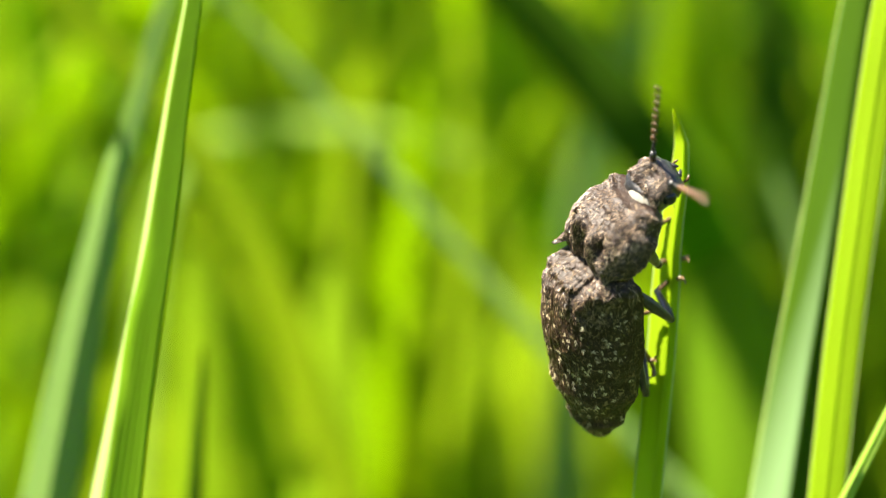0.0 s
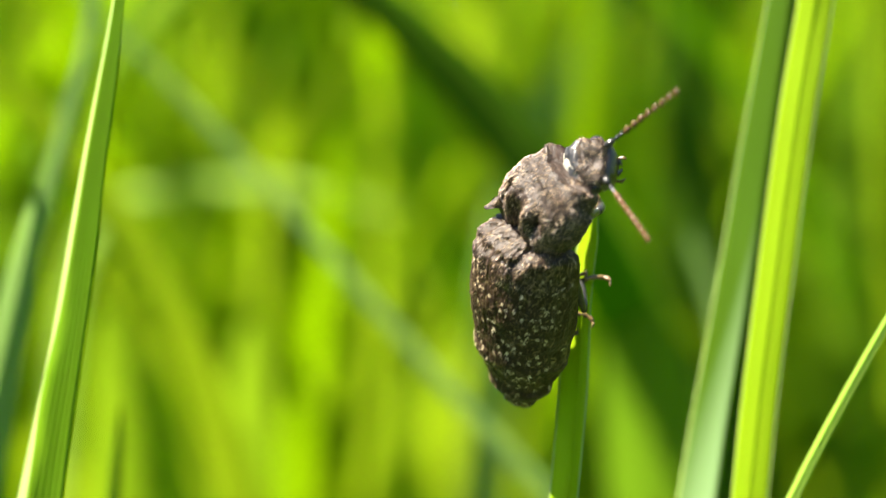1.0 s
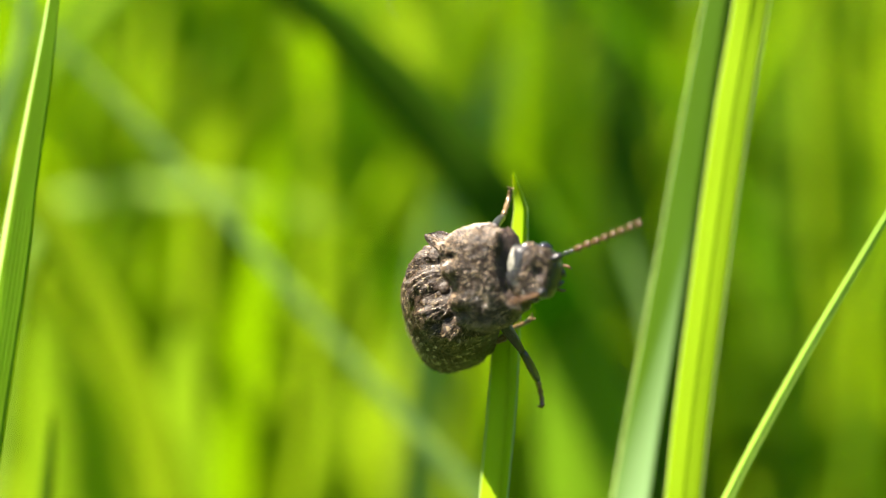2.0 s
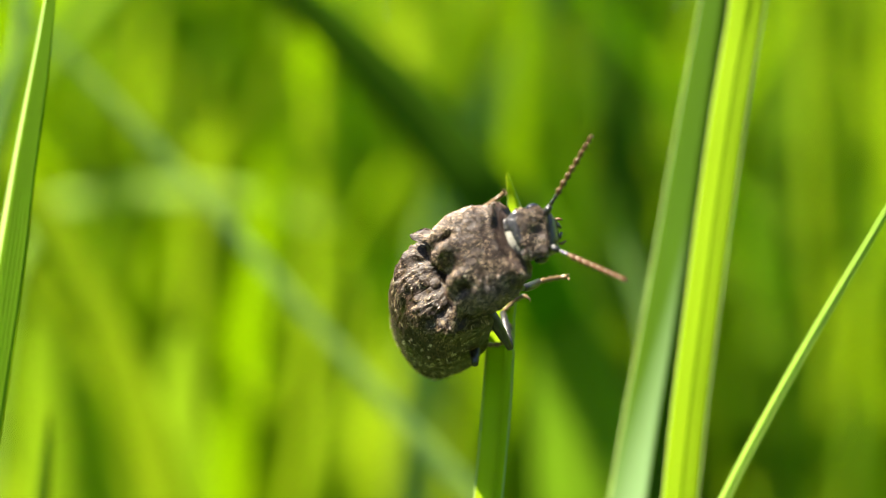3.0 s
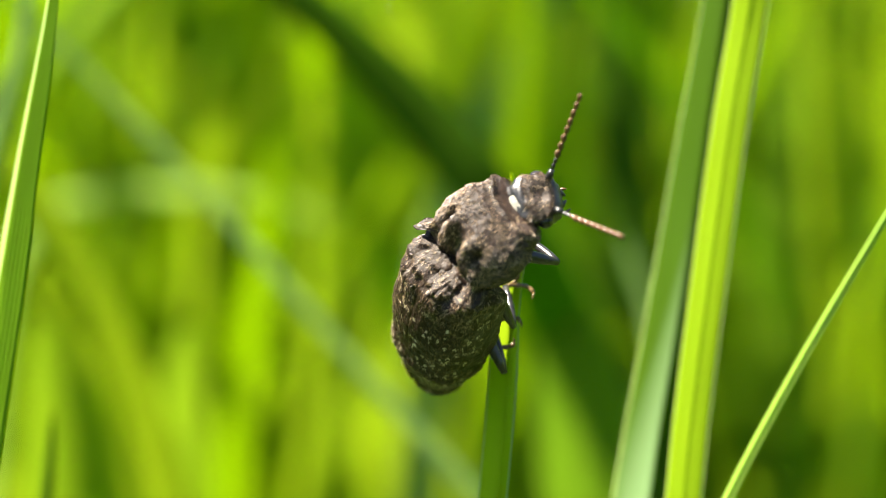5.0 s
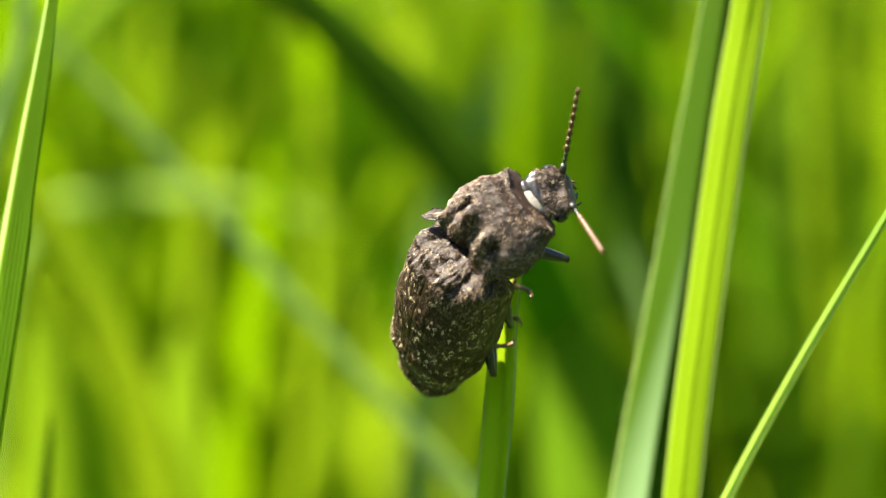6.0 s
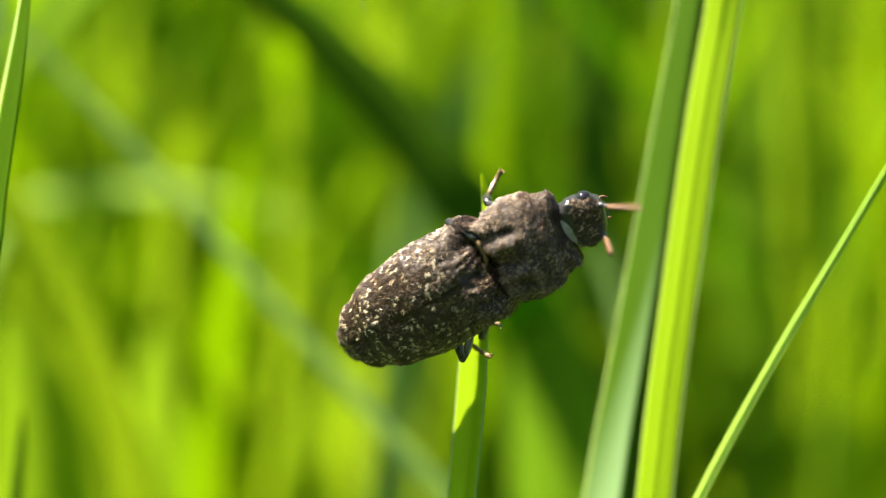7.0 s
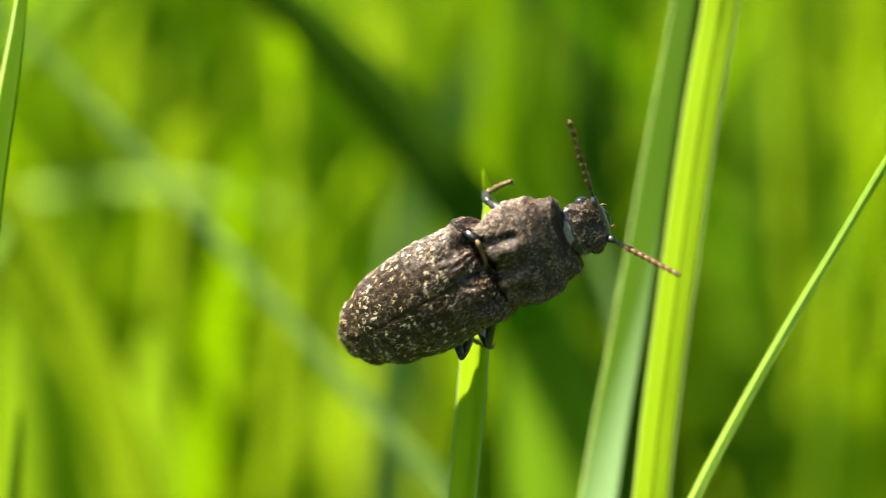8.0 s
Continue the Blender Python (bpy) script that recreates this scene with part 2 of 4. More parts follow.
# ---- the grass blades that can be told apart ----
WORDS = {
    "fresh": "fresh mid-green grass blade rooted in the meadow",
    "bright": "bright green grass blade rooted in the meadow",
    "yellow": "glowing yellow-green grass blade in full sun",
    "deep": "deep green folded grass blade rooted in the meadow",
    "mature_shaded": "deep green full-grown shade-toned grass blade rooted in the meadow",
    "sunlit": "bright yellow-green sunlit grass blade rooted in the meadow",
    "glaucous": "blue-green grass blade with a waxy bloom",
    "keeled": "deep green keeled grass blade with a pale sheen painted in below",
    "pale": "pale green slender grass blade rooted in the meadow",
}


def grass(kind, points, width, face, fold, twist, taper, rib=0.07, wing=None, margin=0.0, keel=0.0):
    """One leaf: points from its tip down (mm); it is carried on to the soil below.
    wing: where the folded edge ends across the leaf, its material and words; margin: share of each half that is the pale rim."""
    low, before = Vector(points[-1]), Vector(points[-2])
    way = (low - before).normalized()
    if way.z > -0.3:
        way = Vector((way.x * 0.5, way.y, -0.8)).normalized()
    drop = low.z / -way.z
    foot = low + way * drop * 0.9
    foot.z = -2.0
    knee = low + way * drop * 0.4
    path = spline([foot, knee, *[Vector(p) for p in reversed(points)]], 120)
    root = Vector((foot.x, foot.y, 0)) * MM

    def piece(name, material, across, span, parent=None, thin=0.0):
        v, f, uv = blade_mesh(path, width, face, fold, twist, taper, across, wild=0.05, rib=thin, span=span, keel=keel)
        return mesh_object(name, [p - root for p in v], f, LEAF[material], uv, parent=parent)

    start = wing[0] if wing else -1.0 + margin
    ob = piece("grass_blade", kind, 10, (start, 1.0 - margin))
    ob.location = root
    if rib:
        piece("midrib", kind, 4, (-1.0, 1.0), ob, rib)
    if wing:
        ends = wing[0] - 0.004 if isinstance(wing[0], float) else [(z, u - 0.004) for z, u in wing[0]]
        tagged(piece("leaf_fold", wing[1], 5, (-1.0, ends), ob), wing[2])
    if margin:
        if not wing:
            tagged(piece("leaf_margin", "silvery", 2, (-1.0, margin - 1.003), ob), "thin pale rim of the leaf")
        tagged(piece("leaf_margin", "silvery", 2, (1.003 - margin, 1.0), ob), "thin pale rim of the leaf")
    return tagged(ob, WORDS[kind], "grass", "grass blades")


perch = grass("sunlit", [(3.30, 102.20, 214.84), (3.58, 102.01, 213.74), (3.69, 101.83, 212.23), (3.24, 101.64, 209.47), (3.02, 101.46, 207.81), (2.86, 101.27, 205.05), (2.66, 101.09, 202.28), (2.36, 100.90, 198.95)], 1.75, -14, 28, 0, 0.045, rib=0.05, margin=0.1, keel=0.45)
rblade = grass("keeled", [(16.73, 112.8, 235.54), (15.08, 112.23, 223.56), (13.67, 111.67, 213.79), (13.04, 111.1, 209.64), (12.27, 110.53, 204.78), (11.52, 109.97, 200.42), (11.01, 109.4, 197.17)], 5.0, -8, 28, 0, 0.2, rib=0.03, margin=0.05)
rbright = grass("bright", [(19.38, 111.0, 249.7), (16.12, 110.25, 223.5), (15.19, 109.5, 218.24), (14.39, 108.75, 212.89), (13.7, 108.0, 207.92), (12.96, 107.25, 202.39), (12.45, 106.5, 197.78)], 1.95, -17, 5, 0, 0.1, rib=0.03, margin=0.05)
rthin = grass("pale", [(26.1, 105.3, 219.1), (22.1, 104.7, 212.2), (18.6, 104.2, 206.3), (15.5, 103.7, 200.7), (14.3, 103.5, 198.3)], 0.85, -35, 12, 0, 0.2)
# its fold catches the sun, which the silvery colour paints in
lblade = grass("fresh", [(-19.22, 104.1, 225.19), (-20.01, 103.67, 220.17), (-20.8, 103.23, 215.68), (-21.6, 102.8, 210.76), (-22.39, 102.37, 206.1), (-23.47, 101.93, 200.71), (-24.5, 101.5, 195.25)], [(226, 2.1), (214, 2.2), (206, 2.75), (200, 3.4), (195, 4.2)], -36, 30, 0, 0.06, rib=0, wing=([(226, -0.02), (208, -0.02), (205, -0.5), (203.8, -0.97), (202.5, -0.5), (200.5, 0.0), (195, 0.12)], "silvery", "folded leaf edge, sunlight on it painted in pale silvery"))
lglauc = grass("glaucous", [(-27.21, 119.8, 212.97), (-27.33, 119.44, 211.81), (-28.22, 119.08, 207.58), (-29.72, 118.72, 201.17), (-30.86, 118.36, 195.83), (-31.78, 118.0, 191.2)], 3.3, 0, 12, 0, 0.1)
lback = grass("glaucous", [(-25.8, 135.4, 229.7), (-27.4, 134.5, 220.2), (-28.5, 134.2, 216.0), (-30.3, 133.6, 209.8), (-32.5, 132.8, 200.8), (-34.7, 132.0, 191.7)], 2.37, 10, 15, 0, 0.3)
ldark = grass("mature_shaded", [(-22.9, 120.7, 199.8), (-23.0, 120.5, 197.9), (-23.2, 120.3, 195.6), (-23.4, 120.0, 192.3)], 1.71, 10, 30, 0, 0.12)
# broad blade in shade; its darkness is painted into the leaf colour
grass("mature_shaded", [(-23.0, 177.0, 235.0), (-10.6, 176.1, 224.6), (-1.1, 175.2, 215.2), (5.5, 175.5, 206.7), (12.5, 190.0, 193.0), (20.0, 225.0, 172.0)], 7.8, -8, 12, 0, 0.2)
grass("glaucous", [(-34.6, 156.2, 227.5), (-29.2, 155.8, 222.4), (-19.5, 154.9, 212.4), (-11.1, 154.1, 203.2), (-5.6, 153.6, 197.0), (2.4, 152.8, 188.5)], 1.71, 35, 20, 0, 0.3)
grass("pale", [(-11.5, 229.4, 202.8), (-21.5, 229.6, 205.9), (-30.2, 229.7, 206.5), (-40.2, 229.6, 205.7), (-45.8, 229.3, 202.2), (-48.9, 228.6, 193.8), (-50.8, 226.7, 172.6)], 3.16, -45, 15, 0, 0.2)
grass("yellow", [(-48.5, 166.2, 226.2), (-42.7, 165.7, 220.4), (-36.4, 165.1, 213.7), (-31.9, 164.6, 207.9), (-27.7, 164.0, 201.0), (-24.6, 163.4, 194.1), (-21.7, 162.7, 186.0)], 4.37, -30, 22, 0, 0.15)
grass("sunlit", [(-16.2, 281.7, 227.4), (-7.9, 279.7, 204.0), (-4.9, 277.9, 183.6), (-4.1, 276.0, 162.2)], 15.65, -28, 10, 0, 0.3)
grass("glaucous", [(18.0, 252.8, 241.5), (11.9, 251.7, 228.0), (5.8, 250.6, 215.8), (0.4, 249.3, 201.0), (-3.0, 246.4, 168.4)], 5.85, 0, 10, 0, 0.3)
grass("glaucous", [(14.6, 169.5, 207.3), (15.1, 169.3, 204.8), (16.9, 168.9, 199.7), (18.0, 168.3, 193.3), (18.5, 167.5, 184.1)], 3.54, -40, 10, 0, 0.3)
grass("mature_shaded", [(23.0, 262.9, 242.4), (21.6, 261.1, 221.3), (22.6, 259.9, 207.2), (26.5, 258.0, 186.2), (28.6, 256.3, 166.4)], 9.04, 5, 20, 0, 0.2)
grass("sunlit", [(69.9, 364.1, 250.9), (69.9, 361.5, 221.8), (67.9, 358.6, 188.6), (67.0, 354.9, 145.7)], 17.93, -20, 10, 0, 0.2)
grass("fresh", [(53.4, 303.4, 245.8), (51.7, 301.3, 221.5), (50.1, 298.9, 193.9), (49.3, 295.7, 158.1)], 7.91, 10, 20, 0, 0.2)
grass("pale", [(0.7, 403.6, 243.6), (1.7, 402.2, 227.4), (1.7, 400.8, 211.2), (1.7, 394.3, 137.5)], 15.23, -20, 10, 0, 0.3)
grass("sunlit", [(-32.1, 393.5, 243.0), (-33.2, 389.8, 200.9), (-35.3, 387.1, 169.3), (-36.4, 384.5, 139.6)], 19.42, -20, 10, 0, 0.3)
grass("sunlit", [(-52.4, 258.5, 191.8), (-47.5, 257.7, 182.7), (-44.7, 257.1, 174.9), (-43.3, 256.2, 165.1)], 12.40, 30, 10, 0, 0.2)
grass("sunlit", [(-49.2, 403.6, 243.6), (-46.0, 401.2, 216.6), (-42.7, 398.5, 185.1), (-41.6, 394.3, 137.5)], 16.77, 10, 10, 0, 0.3)
grass("sunlit", [(-68.8, 423.8, 244.8), (-66.5, 421.3, 216.4), (-64.2, 418.4, 183.4), (-61.9, 414.0, 133.4)], 23.38, -20, 10, 0, 0.3)
grass("bright", [(18.1, 383.4, 242.4), (18.1, 381.2, 216.7), (20.2, 378.6, 186.9), (22.3, 374.6, 141.6)], 16.70, -20, 10, 0, 0.3)
grass("bright", [(-21.9, 359.1, 194.6), (-20.9, 358.1, 182.9), (-19.9, 356.9, 168.3), (-18.9, 354.9, 145.7)], 15.10, 10, 10, 0, 0.3)
grass("fresh", [(6.5, 184.9, 210.5), (9.0, 184.7, 203.0), (11.4, 184.5, 195.0), (12.6, 184.0, 187.0), (13.0, 183.4, 181.0)], 10.0, -25, 10, 0, 0.12)
grass("pale", [(-60.3, 328.4, 187.8), (-59.4, 327.3, 175.3), (-57.6, 326.3, 162.8), (-56.7, 325.2, 150.3)], 15.04, -25, 10, 0, 0.2)
grass("sunlit", [(-49.7, 349.3, 197.2), (-50.7, 348.0, 182.0), (-51.6, 346.5, 165.0), (-52.6, 345.0, 147.8)], 17.43, -20, 10, 0, 0.2)
grass("pale", [(-82.9, 404.1, 249.0), (-83.9, 401.7, 222.0), (-85.0, 398.5, 185.1), (-86.1, 394.3, 137.5)], 17.58, -20, 10, 0, 0.3)
grass("sunlit", [(-96.2, 383.9, 247.5), (-98.3, 380.7, 211.6), (-99.3, 378.0, 180.8), (-101.4, 374.6, 141.6)], 18.93, -20, 10, 0, 0.3)
grass("bright", [(89.2, 383.9, 247.5), (88.2, 380.7, 211.6), (86.1, 378.0, 180.8), (84.1, 374.6, 141.6)], 16.70, -20, 10, 0, 0.3)
grass("sunlit", [(-36.9, 299.0, 195.6), (-37.7, 298.0, 184.2), (-38.6, 297.0, 172.9), (-39.4, 295.6, 156.7)], 14.58, -25, 10, 0, 0.2)
grass("sunlit", [(-49.7, 238.0, 186.2), (-47.1, 237.6, 182.3), (-45.2, 237.1, 175.8), (-44.5, 236.2, 166.1)], 11.44, -30, 10, 0, 0.2)
grass("bright", [(-31.7, 327.8, 180.6), (-32.6, 326.7, 168.2), (-33.5, 325.9, 159.2), (-34.4, 324.8, 145.9)], 15.04, -25, 10, 0, 0.2)
grass("sunlit", [(-60.0, 310.7, 214.8), (-60.0, 308.8, 193.1), (-60.8, 307.3, 175.5), (-61.7, 305.5, 154.6)], 17.26, -20, 10, 0, 0.2)
grass("yellow", [(-44.9, 268.2, 187.8), (-43.5, 267.3, 177.6), (-42.7, 266.7, 170.3), (-42.0, 265.7, 159.3)], 12.30, -25, 10, 0, 0.2)
grass("yellow", [(-53.8, 248.3, 190.2), (-54.5, 247.5, 180.7), (-54.8, 246.9, 174.0), (-55.2, 246.0, 163.8)], 11.39, -25, 10, 0, 0.2)
grass("sunlit", [(-41.8, 340.6, 212.5), (-40.9, 338.7, 190.5), (-40.0, 337.0, 171.2), (-40.0, 335.0, 148.2)], 16.93, -20, 10, 0, 0.2)
grass("sunlit", [(-53.0, 289.5, 201.1), (-52.2, 288.1, 185.4), (-51.4, 287.1, 174.4), (-51.4, 285.8, 158.8)], 19.38, -25, 10, 0, 0.2)
grass("sunlit", [(-75.8, 320.2, 208.6), (-75.0, 318.7, 191.3), (-74.1, 316.8, 169.7), (-74.1, 315.3, 152.4)], 21.38, -25, 10, 0, 0.2)
grass("bright", [(-42.4, 308.5, 189.7), (-41.5, 307.7, 179.7), (-40.7, 306.6, 167.1), (-40.7, 305.1, 150.4)], 18.83, -25, 10, 0, 0.2)
grass("bright", [(-39.3, 198.8, 197.2), (-38.7, 198.3, 191.3), (-38.4, 197.6, 184.3), (-38.2, 196.8, 175.1)], 10.75, -30, 8, 0, 0.3)
grass("bright", [(-25.2, 203.6, 195.5), (-25.5, 203.1, 188.9), (-25.8, 202.5, 182.3), (-26.1, 201.8, 174.0)], 12.31, -30, 8, 0, 0.3)
tagged(perch, "fresh green folded grass blade on which the beetle climbs")


# ---- the meadow behind and around ----
def meadow(name, kind, count, seed, near, far, fan, tall):
    rng = random.Random(seed)
    verts, faces, uvs = [], [], []
    made = 0
    while made < count:
        if fan:
            y = near + (far - near) * rng.random() ** 1.3
            x = rng.uniform(-1, 1) * (0.06 + 0.30 * y)
        else:
            a, y = rng.uniform(0, math.tau), near + (far - near) * rng.random()
            x, y = math.cos(a) * y, math.sin(a) * y
            if y > -0.02 and abs(x) < 0.08 + 0.30 * abs(y) and y < 1.5:
                continue
        h = rng.uniform(*tall)
        lean = rng.gauss(0, 0.16), rng.gauss(0, 0.12)
        base = Vector((x, y, -0.002)) * 1000
        tip = base + Vector((lean[0] * h, lean[1] * h, h)) * 1000
        bend = Vector((rng.gauss(0, 0.12), rng.gauss(0, 0.1), 0)) * h * 1000
        path = spline([base, base.lerp(tip, 0.4) - bend * 0.3, base.lerp(tip, 0.75), tip + bend], 9)
        w = rng.uniform(2.5, 6.0)
        v, f, uv = blade_mesh(path, w, rng.uniform(-80, 80), rng.uniform(5, 40), rng.uniform(-60, 60), 0.5, across=2, thick=0.25)
        o = len(verts)
        verts += v
        faces += [tuple(q + o for q in t) for t in f]
        uvs += uv
        made += 1
    ob = mesh_object(name, verts, faces, LEAF[kind], uvs)
    return tagged(ob, WORDS[kind].replace("blade rooted in the meadow", "massed in the meadow"), "grass", kind="stuff")


meadow("meadow_grass", "fresh", 700, 1, 0.28, 1.5, True, (0.20, 0.40))
meadow("meadow_grass", "sunlit", 1150, 2, 0.26, 1.5, True, (0.20, 0.40))
meadow("meadow_grass", "mature_shaded", 200, 3, 0.28, 1.5, True, (0.18, 0.36))
meadow("meadow_grass", "fresh", 4200, 4, 0.25, 3.2, False, (0.18, 0.38))
meadow("meadow_grass", "sunlit", 4800, 5, 0.25, 3.2, False, (0.18, 0.38))
meadow("meadow_grass", "mature_shaded", 1700, 6, 0.25, 3.2, False, (0.16, 0.34))
meadow("meadow_grass", "fresh", 1500, 9, 0.25, 1.7, False, (0.18, 0.38))
meadow("meadow_grass", "sunlit", 1500, 10, 0.25, 1.7, False, (0.18, 0.38))
meadow("meadow_grass", "fresh", 350, 8, 0.13, 0.32, False, (0.10, 0.2))
meadow("meadow_grass", "bright", 1500, 7, 1.5, 5.5, False, (0.2, 0.4))


# ---- the beetle ----
BODY = [
    (0, 0.63, 97.85, 207.84, 98.8, 18.7, -59.9),
    (0.1, 0.92, 97.63, 208.02, 103.5, 19.6, -51.8),
    (0.2, 1.16, 97.50, 208.25, 106.2, 20.8, -46.3),
    (0.3, 1.32, 97.52, 208.77, 103.3, 22.6, -46.8),
    (0.4, 1.44, 97.54, 209.53, 98.4, 23.9, -49.1),
    (0.5, 1.49, 97.57, 210.31, 95.8, 24.3, -50.4),
    (0.6, 1.26, 97.62, 211.17, 98.2, 21.6, -49.4),
    (0.7, 1.03, 97.69, 211.77, 101.3, 19.3, -48.4),
    (0.8, 1.11, 97.85, 211.94, 101.1, 19.1, -48.6),
    (0.9, 1.26, 98.05, 212.05, 99.4, 18.6, -49.5),
    (1, 1.33, 98.15, 212.09, 99.5, 19.7, -50.8),
    (1.1, 1.20, 98.12, 211.73, 103.9, 24.9, -50.9),
    (1.2, 1.02, 98.05, 211.27, 108.5, 31.1, -50.3),
    (1.3, 0.94, 97.93, 211.08, 110.9, 36.7, -50.4),
    (1.4, 0.88, 97.75, 210.95, 113.9, 42.9, -50.3),
    (1.5, 0.86, 97.61, 210.83, 116.9, 47.0, -50.2),
    (1.6, 0.88, 97.53, 210.75, 116.4, 46.2, -48.3),
    (1.7, 0.93, 97.47, 210.66, 113.9, 44.4, -46.9),
    (1.8, 1.02, 97.42, 210.44, 115.2, 48.2, -47.5),
    (1.9, 1.14, 97.38, 210.15, 118.8, 55.1, -47.3),
    (2, 1.20, 97.36, 210.01, 121.1, 58.7, -46.9),
    (2.1, 1.16, 97.41, 210.04, 120.5, 58.9, -46.6),
    (2.2, 1.09, 97.45, 210.08, 119.8, 58.7, -46.2),
    (2.45, 1.01, 97.45, 210.16, 119.8, 56.4, -45.3),
    (2.75, 0.92, 97.43, 210.27, 119.9, 53.8, -44.3),
    (3.05, 0.86, 97.41, 210.35, 120.6, 51.3, -42.8),
    (3.3, 0.84, 97.38, 210.38, 122.0, 49.3, -40.4),
    (3.5, 1.03, 97.36, 210.31, 123.3, 47.2, -38.1),
    (3.7, 1.02, 97.40, 210.55, 120.8, 43.6, -37.8),
    (3.9, 0.99, 97.46, 210.91, 116.4, 39.4, -38.5),
    (4, 0.99, 97.47, 210.99, 115.3, 38.2, -38.8),
    (4.1, 0.99, 97.46, 211.00, 114.8, 37.7, -39.2),
    (4.2, 0.98, 97.44, 211.01, 114.3, 37.7, -39.7),
    (4.3, 0.98, 97.42, 211.01, 113.9, 38.1, -40.3),
    (4.5, 0.98, 97.39, 211.02, 113.6, 38.6, -41.0),
    (4.7, 1.01, 97.39, 211.06, 113.3, 38.6, -41.0),
    (5, 1.12, 97.38, 211.15, 111.8, 38.4, -41.0),
    (5.3, 1.27, 97.38, 211.28, 109.8, 38.0, -41.1),
    (5.55, 1.40, 97.38, 211.40, 108.0, 37.6, -41.2),
    (5.8, 1.51, 97.38, 211.52, 106.4, 37.0, -41.3),
    (6, 1.56, 97.37, 211.61, 105.4, 36.4, -41.4),
    (6.1, 1.57, 97.36, 211.65, 104.7, 36.0, -41.7),
    (6.2, 1.58, 97.34, 211.70, 103.9, 35.7, -41.8),
    (6.3, 1.79, 97.33, 211.78, 101.8, 36.6, -41.2),
    (6.4, 2.17, 97.31, 211.88, 98.0, 38.3, -39.9),
    (6.5, 2.41, 97.31, 211.93, 94.1, 39.5, -38.0),
    (6.6, 2.45, 97.37, 211.90, 94.8, 41.8, -32.1),
    (6.7, 2.50, 97.43, 211.82, 98.4, 45.6, -25.3),
    (6.8, 2.84, 97.36, 211.65, 102.7, 50.2, -17.6),
    (6.9, 3.40, 97.24, 211.38, 110.8, 54.1, -6.1),
    (7, 3.75, 97.18, 211.19, 116.2, 56.0, 0.7),
    (7.1, 3.82, 97.20, 211.09, 116.5, 56.9, 0.9),
    (7.2, 3.88, 97.26, 210.99, 116.0, 57.7, -0.0),
    (7.4, 3.96, 97.40, 210.86, 113.8, 58.7, -3.1),
    (7.5, 3.97, 97.43, 210.84, 113.2, 58.9, -4.0),
    (7.6, 3.96, 97.43, 210.83, 113.1, 58.9, -4.2),
    (7.8, 3.94, 97.43, 210.83, 112.9, 58.9, -4.6),
    (8, 3.92, 97.42, 210.83, 112.7, 58.9, -5.0),
]
